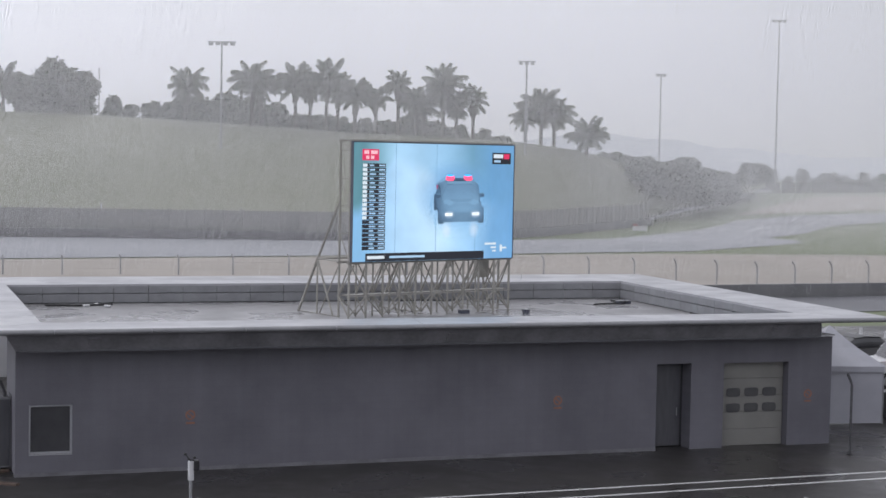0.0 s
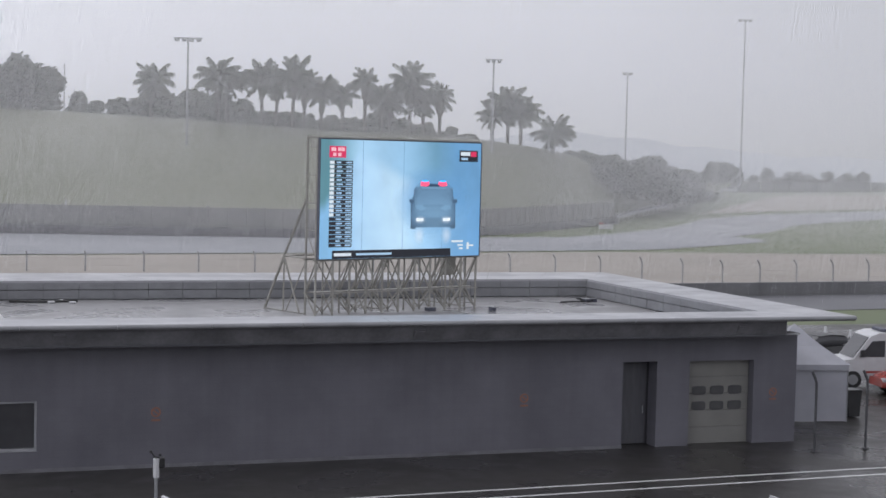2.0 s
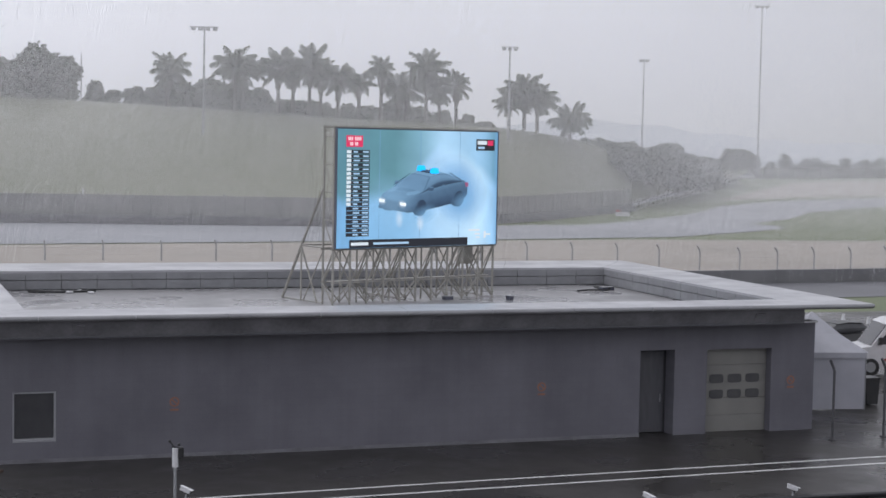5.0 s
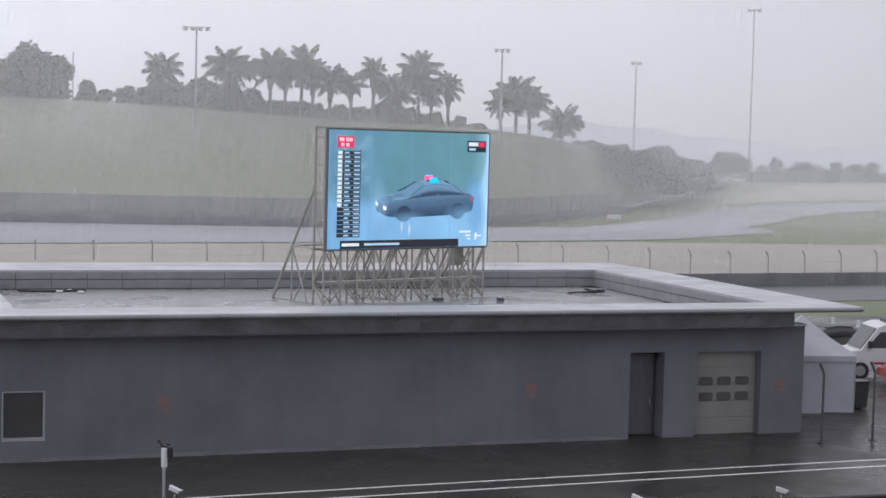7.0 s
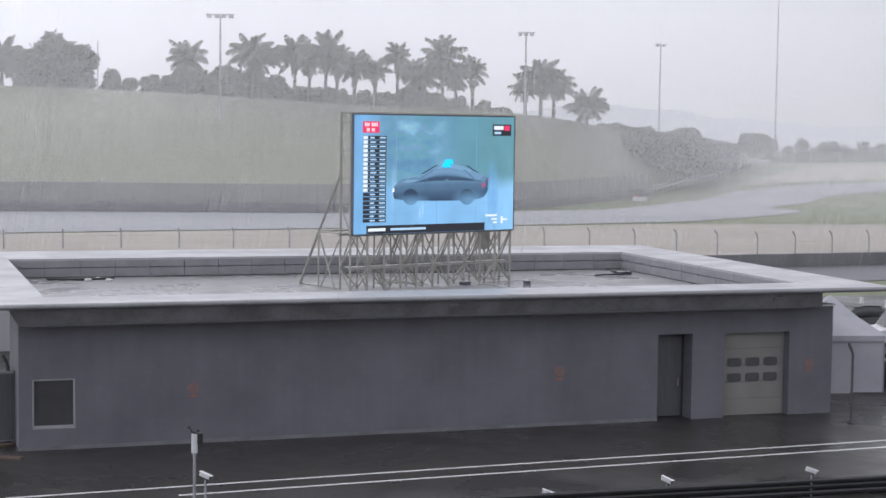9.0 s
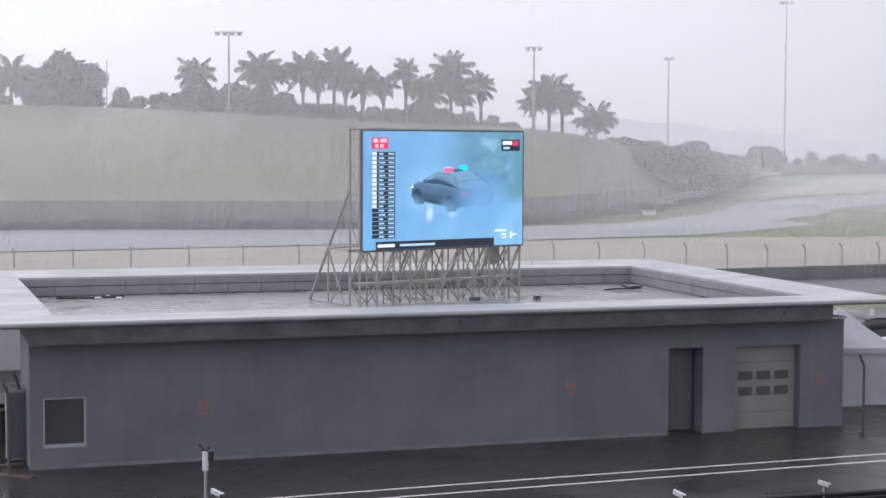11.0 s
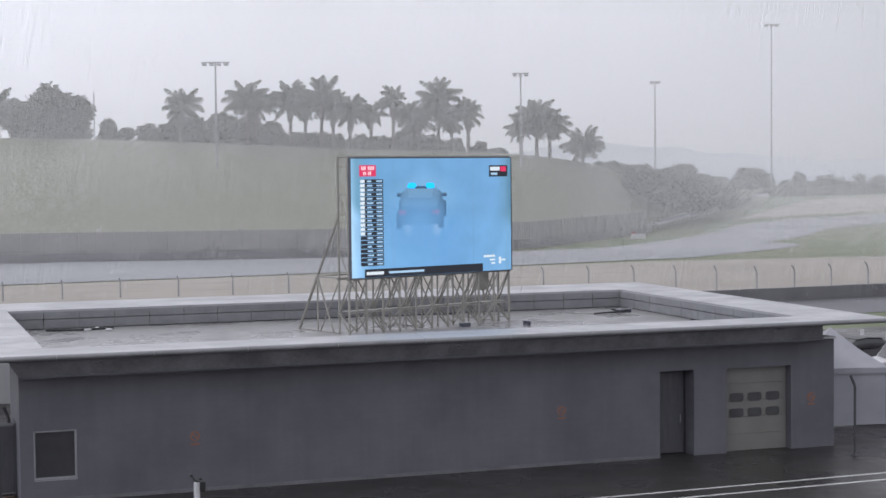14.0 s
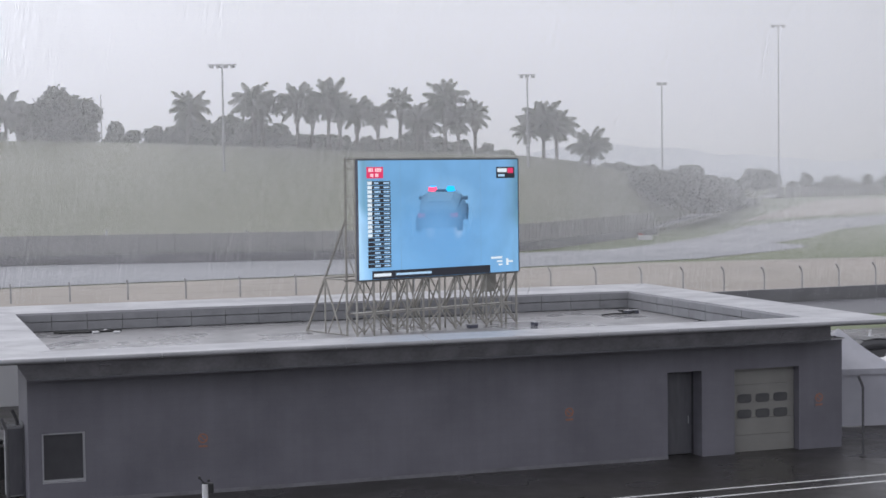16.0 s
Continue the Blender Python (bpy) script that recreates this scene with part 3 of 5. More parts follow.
for k in range(10):
    x0, x1 = xs[k], xs[k + 1]
    for d in (D0, D1):
        if (k + (d == D1)) % 2:
            bar("brace", (x0, d, 0.75), (x1, d, BH), 0.028)
            bar("brace", (x1, d, 0.05), (x0, d, 0.75), 0.028)
        else:
            bar("brace", (x1, d, 0.75), (x0, d, BH), 0.028)
            bar("brace", (x0, d, 0.05), (x1, d, 0.75), 0.028)
for d in (D0, D1):
    for z in (0.75, BH - 0.04):
        bar("rail", (-0.1, d, z), (SW + 0.1, d, z), 0.04 if z > 1 else 0.02)
    bar("rail", (-0.05, d, TOP), (SW + 0.05, d, TOP), 0.035)
for k in range(5):
    part("walkway_board", box(xs[2 * k] + 0.05, D0 + 0.1, 0.78, xs[2 * k + 2] - 0.05, D1 - 0.15, 0.805), M_STEEL, truss)
for x in (0, SW):
    z = BH
    i = 0
    while z < TOP - 0.3:
        zz = min(TOP, z + 0.95)
        bar("brace", (x, D0, z), (x, D1, zz) if i % 2 == 0 else (x, D1, z), 0.022)
        bar("brace", (x, D1 if i % 2 == 0 else D0, zz), (x, D0 if i % 2 == 0 else D1, zz), 0.022)
        z = zz
        i += 1
# raking struts behind, each over an A-frame
for x in (0, SW / 2, SW):
    bar("strut", (x, D1, TOP * 0.66), (x, 2.1, BH), 0.042)
    bar("strut", (x, 2.1, BH), (x, 3.3, 0), 0.05)
    bar("strut", (x, 2.1, 0), (x, 2.1, BH), 0.035)
    bar("strut", (x, D1, BH), (x, 2.12, BH), 0.035)
    bar("strut", (x, 2.1, BH - 0.05), (x, 1.1, 0), 0.035)
    bar("strut", (x, D1, BH - 0.1), (x, 1.95, 0.02), 0.025)
    bar("strut", (x, D1, 0.03), (x, 3.3, 0.03), 0.02)
bar("rail", (0, 2.1, BH), (SW, 2.1, BH), 0.03)
part("junction_box", box(SW - 1.0, 0.7, BH - 0.75, SW - 0.5, 1.0, BH - 0.12, 0.02), M_STEEL, truss, "grey electrical box on the truss")

# picture shown by the screen: thin glowing layers, the car turning as it is filmed driving past
FLAT = 0.005
picture = tagged(new("screen_picture"), "glowing video picture of a car in spray", "video picture")
picture.matrix_basis = pose(SA.x, SA.y, SZ0, 0, 0, S_TURN) @ Matrix.Diagonal((1, FLAT, 1, 1))


def tone(r, g, b):
    """Linear colour from the everyday 0 to 255 values of a display."""
    return tuple(((c / 255 + 0.055) / 1.055) ** 2.4 if c > 10 else c / 3294 for c in (r, g, b))


def panorama():
    """Emission of the turning scenery: colours by the way round, a soft horizon whose height changes, streaked by speed."""
    m = bpy.data.materials.new("picture_scenery")
    m.use_nodes = True
    n, l = m.node_tree.nodes, m.node_tree.links
    b = n["Principled BSDF"]
    b.inputs["Base Color"].default_value, b.inputs["Roughness"].default_value = (0.01, 0.01, 0.012, 1), 0.5
    b.inputs["Emission Strength"].default_value = 1.0

    def math_node(op, a, c, d=None):
        q = n.new("ShaderNodeMath")
        q.operation = op
        for k, v in enumerate((a, c, d)):
            if v is None:
                continue
            if isinstance(v, (int, float)):
                q.inputs[k].default_value = v
            else:
                l.new(v, q.inputs[k])
        return q.outputs[0]

    co, sep = n.new("ShaderNodeTexCoord"), n.new("ShaderNodeSeparateXYZ")
    l.new(co.outputs["Object"], sep.inputs[0])
    ang = math_node("ARCTAN2", sep.outputs["X"], math_node("MULTIPLY", sep.outputs["Y"], -1.0))
    way = math_node("FRACT", math_node("MULTIPLY_ADD", ang, -1 / (2 * math.pi), 1.0), 0.0)
    high = math_node("DIVIDE", sep.outputs["Z"], SH)

    def ramp(stops):
        r = n.new("ShaderNodeValToRGB")
        e = r.color_ramp.elements
        e[0].position, e[0].color = stops[0][0], (*stops[0][1], 1)
        e[1].position, e[1].color = stops[-1][0], (*stops[-1][1], 1)
        for pos, c in stops[1:-1]:
            e.new(pos).color = (*c, 1)
        l.new(way, r.inputs[0])
        return r.outputs[0]

    top = ramp([(0.0, tone(158, 204, 240)), (0.08, tone(172, 214, 246)), (0.13, tone(124, 172, 194)), (0.18, tone(96, 146, 160)), (0.36, tone(90, 140, 158)), (0.43, tone(98, 146, 178)),
                (0.54, tone(104, 150, 184)), (0.6, tone(112, 164, 212)), (0.88, tone(106, 160, 206)), (0.93, tone(112, 162, 194)), (1.0, tone(158, 204, 240))])
    low = ramp([(0.0, tone(196, 230, 255)), (0.09, tone(178, 218, 252)), (0.15, tone(140, 192, 234)), (0.35, tone(122, 176, 222)), (0.54, tone(118, 170, 214)), (0.6, tone(114, 168, 216)),
                (0.72, tone(106, 162, 214)), (0.88, tone(116, 170, 218)), (0.95, tone(164, 208, 244)), (1.0, tone(196, 230, 255))])
    line = ramp([(0.0, (0.66,) * 3), (0.09, (0.88,) * 3), (0.14, (0.56,) * 3), (0.19, (0.42,) * 3), (0.4, (0.38,) * 3), (0.56, (0.42,) * 3), (0.7, (0.5,) * 3), (0.84, (0.46,) * 3), (0.9, (0.5,) * 3), (1.0, (0.66,) * 3)])
    comb, streak, cloud = n.new("ShaderNodeCombineXYZ"), n.new("ShaderNodeTexNoise"), n.new("ShaderNodeTexNoise")
    l.new(math_node("MULTIPLY", way, 20.0), comb.inputs["X"])
    l.new(math_node("MULTIPLY", high, 6.0), comb.inputs["Z"])
    for tx, sc, de in ((streak, 1.0, 3), (cloud, 0.8, 3)):
        tx.inputs["Scale"].default_value, tx.inputs["Detail"].default_value = sc, de
    l.new(comb.outputs[0], streak.inputs["Vector"])
    l.new(co.outputs["Object"], cloud.inputs["Vector"])
    edge = math_node("ADD", math_node("SUBTRACT", high, line), math_node("MULTIPLY_ADD", cloud.outputs["Fac"], 0.16, -0.08))
    over = n.new("ShaderNodeMapRange")
    over.interpolation_type = "SMOOTHSTEP"
    over.inputs["From Min"].default_value, over.inputs["From Max"].default_value = -0.06, 0.09
    l.new(edge, over.inputs["Value"])
    mix = n.new("ShaderNodeMix")
    mix.data_type = "RGBA"
    l.new(over.outputs[0], mix.inputs[0])
    l.new(low, mix.inputs[6])
    l.new(top, mix.inputs[7])
    # stands and boards smeared by the pan, above the horizon of the third stretch
    boards = n.new("ShaderNodeValToRGB")
    e = boards.color_ramp.elements
    e[0].position, e[0].color = 0.3, (*tone(70, 110, 150), 1)
    e[1].position, e[1].color = 0.72, (*tone(150, 196, 210), 1)
    for pos, c in ((0.42, tone(84, 132, 168)), (0.5, tone(92, 150, 160)), (0.56, tone(108, 142, 176)), (0.62, tone(120, 170, 200))):
        e.new(pos).color = (*c, 1)
    l.new(streak.outputs["Fac"], boards.inputs[0])
    here = ramp([(0.0, (0,) * 3), (0.39, (0,) * 3), (0.44, (0.55,) * 3), (0.5, (0.55,) * 3), (0.55, (0,) * 3), (1.0, (0,) * 3)])
    mix2 = n.new("ShaderNodeMix")
    mix2.data_type = "RGBA"
    l.new(math_node("MULTIPLY", here, over.outputs[0]), mix2.inputs[0])
    l.new(mix.outputs[2], mix2.inputs[6])
    l.new(boards.outputs[0], mix2.inputs[7])
    # drifting spray
    mul = n.new("ShaderNodeMix")
    mul.data_type, mul.blend_type = "RGBA", "MULTIPLY"
    mul.inputs[0].default_value = 1.0
    l.new(mix2.outputs[2], mul.inputs[6])
    l.new(math_node("ADD", math_node("MULTIPLY_ADD", streak.outputs["Fac"], 0.14, 0.93), math_node("MULTIPLY_ADD", cloud.outputs["Fac"], 0.4, -0.2)), mul.inputs[7])
    l.new(mul.outputs[2], b.inputs["Emission Color"])
    return m


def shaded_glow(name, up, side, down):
    """A filmed solid: skylight put into its glow, paler where it faces up."""
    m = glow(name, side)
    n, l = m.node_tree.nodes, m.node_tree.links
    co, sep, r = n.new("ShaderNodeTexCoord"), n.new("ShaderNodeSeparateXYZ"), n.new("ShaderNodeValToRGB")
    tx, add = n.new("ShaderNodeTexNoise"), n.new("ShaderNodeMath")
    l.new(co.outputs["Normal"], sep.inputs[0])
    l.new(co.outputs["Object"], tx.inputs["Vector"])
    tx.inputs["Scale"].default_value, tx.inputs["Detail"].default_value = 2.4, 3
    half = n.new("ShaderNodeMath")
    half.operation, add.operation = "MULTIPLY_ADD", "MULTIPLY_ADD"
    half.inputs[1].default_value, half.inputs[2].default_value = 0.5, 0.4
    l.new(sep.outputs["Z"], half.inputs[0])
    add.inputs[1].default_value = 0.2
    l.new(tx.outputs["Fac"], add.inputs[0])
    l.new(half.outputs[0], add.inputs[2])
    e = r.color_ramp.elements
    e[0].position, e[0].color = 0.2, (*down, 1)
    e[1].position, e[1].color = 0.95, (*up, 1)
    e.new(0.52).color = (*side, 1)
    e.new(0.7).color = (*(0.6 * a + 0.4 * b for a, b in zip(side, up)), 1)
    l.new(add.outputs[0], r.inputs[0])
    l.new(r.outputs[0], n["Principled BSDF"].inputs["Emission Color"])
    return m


G_BACK = panorama()
G_WHITE = glow("picture_white", (0.7, 0.78, 0.86), 1.0)
G_BLACK = glow("picture_black", (0.012, 0.014, 0.022), 1.0)
G_RED = glow("picture_red", (0.72, 0.03, 0.12), 1.0)
G_PALE = glow("picture_pale", (0.4, 0.6, 0.82), 1.0)
# tones for upward, side and downward faces: shading set by colour
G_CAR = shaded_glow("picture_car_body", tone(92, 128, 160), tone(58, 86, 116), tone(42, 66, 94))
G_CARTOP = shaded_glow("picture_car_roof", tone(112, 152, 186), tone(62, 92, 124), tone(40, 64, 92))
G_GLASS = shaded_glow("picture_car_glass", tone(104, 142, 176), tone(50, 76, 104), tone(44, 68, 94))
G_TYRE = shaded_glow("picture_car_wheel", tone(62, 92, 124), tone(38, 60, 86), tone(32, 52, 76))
G_LAMP = glow("picture_headlamp", (1.0, 1.0, 1.0), 1.6)
G_TAIL = glow("picture_taillamp", (0.3, 0.09, 0.2), 1.0)
G_RBEACON = glow("picture_red_beacon", (1.0, 0.09, 0.2), 1.5)
G_BBEACON = glow("picture_blue_beacon", (0.0, 0.42, 1.0), 1.6)


def soft_glow(name, col, strength, most, axes=(0, 1, 1)):
    """A glow that fades out from the middle of its mesh."""
    m = glow(name, col, strength)
    n, l = m.node_tree.nodes, m.node_tree.links
    mixer, clear = n.new("ShaderNodeMixShader"), n.new("ShaderNodeBsdfTransparent")
    co, off, sq, size, fade = n.new("ShaderNodeTexCoord"), n.new("ShaderNodeVectorMath"), n.new("ShaderNodeVectorMath"), n.new("ShaderNodeVectorMath"), n.new("ShaderNodeMapRange")
    off.operation, sq.operation, size.operation = "SUBTRACT", "MULTIPLY", "LENGTH"
    off.inputs[1].default_value, sq.inputs[1].default_value = (0.5, 0.5, 0.5), axes
    fade.inputs["From Min"].default_value, fade.inputs["From Max"].default_value = 0.08, 0.48
    fade.inputs["To Min"].default_value, fade.inputs["To Max"].default_value = most, 0.0
    l.new(co.outputs["Generated"], off.inputs[0])
    l.new(off.outputs[0], sq.inputs[0])
    l.new(sq.outputs[0], size.inputs[0])
    l.new(size.outputs["Value"], fade.inputs["Value"])
    l.new(fade.outputs[0], mixer.inputs[0])
    l.new(clear.outputs[0], mixer.inputs[1])
    l.new(n["Principled BSDF"].outputs[0], mixer.inputs[2])
    l.new(mixer.outputs[0], n["Material Output"].inputs[0])
    return m


G_LHALO = soft_glow("picture_lamp_halo", (0.85, 0.92, 1.0), 1.0, 0.5)


def flat(name, u0, v0, u1, v1, layer, material, label=""):
    """A thin glowing rectangle, in parts of the screen's width and height from its top left corner."""
    y = -layer / FLAT
    return part(name, box(u0 * SW, y, (1 - v1) * SH, u1 * SW, y + 0.3, (1 - v0) * SH), material, picture, label)


bm = bmesh.new()
rings = [[bm.verts.new((SW / 2 * math.sin(2 * math.pi * k / 128), -SW / 2 * math.cos(2 * math.pi * k / 128), z)) for k in range(128)] for z in (0, SH)]
for k in range(128):
    bm.faces.new((rings[0][k], rings[0][(k + 1) % 128], rings[1][(k + 1) % 128], rings[1][k]))
scenery = part("scenery", bm, G_BACK, picture, "blue-grey trackside scenery in rain and spray")
DRUM = Matrix.Translation((SW / 2, 0.012 / FLAT, 0))
scenery.matrix_basis = DRUM
flat("flag_box", 0.046, 0.055, 0.144, 0.15, 0.05, G_RED, "red notice box")
pink = glow("picture_pink", (0.95, 0.62, 0.7))
for v0, v1, a, letters in ((0.066, 0.096, 0.057, "### ####"), (0.11, 0.139, 0.068, "## ##")):
    for k, ch in enumerate(letters):
        if ch == "#":
            flat("text_bar", a + 0.0098 * k, v0, a + 0.0098 * k + 0.0078, v1, 0.053, pink)
flat("logo_box", 0.85, 0.065, 0.972, 0.165, 0.05, G_BLACK, "black title box")
flat("text_bar", 0.858, 0.078, 0.92, 0.112, 0.053, G_WHITE)
flat("logo_stripe", 0.925, 0.075, 0.962, 0.12, 0.053, G_RED)
flat("text_bar", 0.862, 0.13, 0.905, 0.15, 0.053, G_PALE)
for k in range(20):
    v = 0.175 + k * 0.0366
    flat("ranking_strip", 0.05, v, 0.186, v + 0.031, 0.05, G_BLACK)
    if k < 13:
        flat("number_cell", 0.05, v + 0.002, 0.076, v + 0.029, 0.053, G_WHITE)
    flat("text_bar", 0.09, v + 0.009, 0.115 + 0.006 * (k * 7 % 3), v + 0.023, 0.053, G_PALE)
    flat("text_bar", 0.145, v + 0.009, 0.18, v + 0.022, 0.053, G_PALE)
flat("ticker", 0.072, 0.93, 0.805, 0.998, 0.05, G_BLACK, "black ticker strip")
flat("text_bar", 0.082, 0.952, 0.185, 0.978, 0.053, G_WHITE)
flat("text_bar", 0.215, 0.955, 0.43, 0.974, 0.053, G_PALE)
for u0, v0, u1, v1 in ((0.81, 0.86, 0.885, 0.878), (0.85, 0.895, 0.885, 0.91), (0.86, 0.925, 0.885, 0.94), (0.91, 0.88, 0.925, 0.94), (0.925, 0.9, 0.955, 0.915)):
    flat("watermark_bar", u0, v0, u1, v1, 0.053, G_WHITE)


for u in (0.25, 0.5, 0.75):
    flat("module_seam", u - 0.0012, 0, u + 0.0012, 1, 0.0135, glow("picture_seam", tone(112, 156, 196)))


def car_section(stations, taper=None):
    """Lofted body with rounded sections: stations of (x, half width, z low, z high)."""
    bm = bmesh.new()
    rings = []
    tp = 0.84 if taper is None else taper
    prof = [(-0.9, 0.0), (-0.98, 0.12), (-1.0, 0.35), (-0.99, 0.55), (-(1 + 2 * tp) / 3, 0.8), (-tp, 0.95), (-tp * 0.86, 1.0), (-tp * 0.4, 1.03)]
    prof += [(-y, z) for y, z in prof[::-1]]
    n = len(prof)
    for x, w, z0, z1 in stations:
        rings.append([bm.verts.new((x, y * w, z0 + (z1 - z0) * z)) for y, z in prof])
    for a, b in zip(rings, rings[1:]):
        for k in range(n):
            bm.faces.new((a[k], b[k], b[(k + 1) % n], a[(k + 1) % n]))
    bm.faces.new(rings[0])
    bm.faces.new(rings[-1][::-1])
    bmesh.ops.recalc_face_normals(bm, faces=bm.faces)
    return bm


def spline(rows, steps=4):
    """Stations filled in smoothly between the given ones."""
    cols = list(zip(*rows))
    at = np.linspace(0, len(rows) - 1, (len(rows) - 1) * steps + 1)
    out = []
    for a in at:
        k = min(int(a), len(rows) - 2)
        t = a - k
        r = []
        for c in cols:
            p = [c[max(0, min(len(c) - 1, k + d))] for d in (-1, 0, 1, 2)]
            r.append(0.5 * (2 * p[1] + (p[2] - p[0]) * t + (2 * p[0] - 5 * p[1] + 4 * p[2] - p[3]) * t * t + (3 * p[1] - p[0] - 3 * p[2] + p[3]) * t ** 3))
        out.append(tuple(r))
    return out


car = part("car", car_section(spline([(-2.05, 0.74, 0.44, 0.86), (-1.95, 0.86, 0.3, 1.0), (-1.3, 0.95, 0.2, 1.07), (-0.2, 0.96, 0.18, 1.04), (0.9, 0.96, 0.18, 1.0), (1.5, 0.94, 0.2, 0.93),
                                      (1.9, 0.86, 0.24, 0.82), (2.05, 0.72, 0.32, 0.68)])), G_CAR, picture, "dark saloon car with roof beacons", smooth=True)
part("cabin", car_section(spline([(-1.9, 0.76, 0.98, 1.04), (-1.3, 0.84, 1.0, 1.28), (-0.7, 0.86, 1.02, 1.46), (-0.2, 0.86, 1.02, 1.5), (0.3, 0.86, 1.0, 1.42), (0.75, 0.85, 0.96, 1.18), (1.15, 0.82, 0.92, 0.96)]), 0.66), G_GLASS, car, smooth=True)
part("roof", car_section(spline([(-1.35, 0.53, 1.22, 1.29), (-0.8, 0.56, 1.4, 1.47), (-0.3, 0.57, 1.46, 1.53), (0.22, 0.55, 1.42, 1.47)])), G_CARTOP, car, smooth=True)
for s in (-1, 1):
    for x0, x1, x2, x3 in ((0.3, 0.28, 1.0, 0.36), (-0.42, -0.4, -0.3, -0.32), (-1.05, -0.95, -1.62, -1.1)):
        bm = bmesh.new()
        bm.faces.new([bm.verts.new(p) for p in ((x0 - 0.06, s * 0.57, 1.46), (x0 + 0.04, s * 0.57, 1.46), (x2 + 0.05, s * 0.88, 1.04), (x2 - 0.08, s * 0.88, 1.04))])
        part("pillar", bm, G_CAR, car)
    mir = part("mirror", box(0.55, s * 0.96 - 0.1, 1.0, 0.72, s * 0.96 + 0.1, 1.15, 0.03), G_CAR, car)
    part("headlamp", box(2.02, s * 0.58 - 0.16, 0.52, 2.06, s * 0.58 + 0.16, 0.65, 0.012), G_LAMP, car, "bright white headlamp")
    part("taillamp", box(-2.06, s * 0.7 - 0.16, 0.75, -1.9, s * 0.7 + 0.16, 0.92, 0.02), G_TAIL, car, "dim red tail lamp")
    # headlamp glare drawn as soft glowing cards, not cast by the lamps
    bm = bmesh.new()
    bm.faces.new([bm.verts.new((0.9, s * 0.6 + y, z)) for y, z in ((-0.26, -0.8), (0.26, -0.8), (0.26, 0.12), (-0.26, 0.12))])
    part("reflection", bm, G_LHALO, car, "headlamp glare on wet track")
    bm = bmesh.new()
    bm.faces.new([bm.verts.new((2.08, s * 0.58 + y, 0.59 + z)) for y, z in ((-0.28, -0.2), (0.28, -0.2), (0.28, 0.2), (-0.28, 0.2))])
    part("lamp_glare", bm, G_LHALO, car, "white glare round a headlamp")
    for x in (-1.25, 1.28):
        bm = bmesh.new()
        bmesh.ops.create_cone(bm, cap_ends=True, segments=20, radius1=0.34, radius2=0.34, depth=0.22, matrix=pose(x, s * 0.88, 0.36, 90))
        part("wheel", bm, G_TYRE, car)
spray_m = soft_glow("picture_car_spray", tone(108, 162, 214), 1.0, 0.72)
flank_m = soft_glow("picture_wheel_mist", tone(128, 180, 224), 1.0, 0.5, (1, 0, 1))
for k, (w, z0, z1) in enumerate(((1.9, -1.1, 2.1), (1.75, -1.4, 1.8))):
    bm = bmesh.new()
    x = -2.25 - 0.2 * k
    bm.faces.new([bm.verts.new(p) for p in ((x, -w, z0), (x, w, z0), (x, w, z1), (x, -w, z1))])
    part("spray_cloud", bm, spray_m, car, "translucent blue spray behind the car")
for s in (-1, 1):
    # low mist thrown sideways by each axle, facing along the car's flank
    for x0, x1, z1 in ((-2.4, -0.4, 0.75), (0.2, 2.2, 0.55)):
        bm = bmesh.new()
        seg = [bm.verts.new(p) for p in ((x0, s * 1.12, -0.35), (x1, s * 1.12, -0.35), (x1, s * 1.12, z1), (x0, s * 1.12, z1))]
        bm.faces.new(seg)
        part("wheel_mist", bm, flank_m, car, "pale mist thrown up by the wheels")
mist_front = soft_glow("picture_front_mist", tone(150, 196, 234), 1.0, 0.42)
bm = bmesh.new()
bm.faces.new([bm.verts.new(p) for p in ((2.12, -1.7, -0.7), (2.12, 1.7, -0.7), (2.12, 1.7, 1.9), (2.12, -1.7, 1.9))])
part("front_mist", bm, mist_front, car, "pale mist before the car")
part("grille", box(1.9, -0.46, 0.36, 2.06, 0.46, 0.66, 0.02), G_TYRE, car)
# bonnet in the paler top tone, reflected sky put into its colour
part("bonnet", car_section(spline([(0.95, 0.8, 0.93, 1.01), (1.5, 0.76, 0.86, 0.95), (1.92, 0.62, 0.74, 0.82)])), G_CARTOP, car, "bonnet drawn paler for reflected sky", smooth=True)
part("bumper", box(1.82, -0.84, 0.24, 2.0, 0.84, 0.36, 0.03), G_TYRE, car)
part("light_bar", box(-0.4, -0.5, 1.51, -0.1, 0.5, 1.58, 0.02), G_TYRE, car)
beacons = []
for s in (-1, 1):
    bm = bmesh.new()
    bmesh.ops.create_cone(bm, cap_ends=True, segments=16, radius1=0.2, radius2=0.16, depth=0.15)
    bmesh.ops.scale(bm, vec=(1.05, 1.05, 1.0), verts=bm.verts)
    for f in bm.faces:
        f.material_index = 0 if f.calc_center_median().x >= 0 else 1
    b = part("beacon", bm, [G_RBEACON, G_BBEACON], car, "flashing red and blue beacon")
    b.location = (-0.25, s * 0.4, 1.37)
    beacons.append(b)

for o in (car, *car.children):
    if o not in beacons:
        o.data.transform(Matrix.Diagonal((1.0, 1.03, 0.84, 1)))

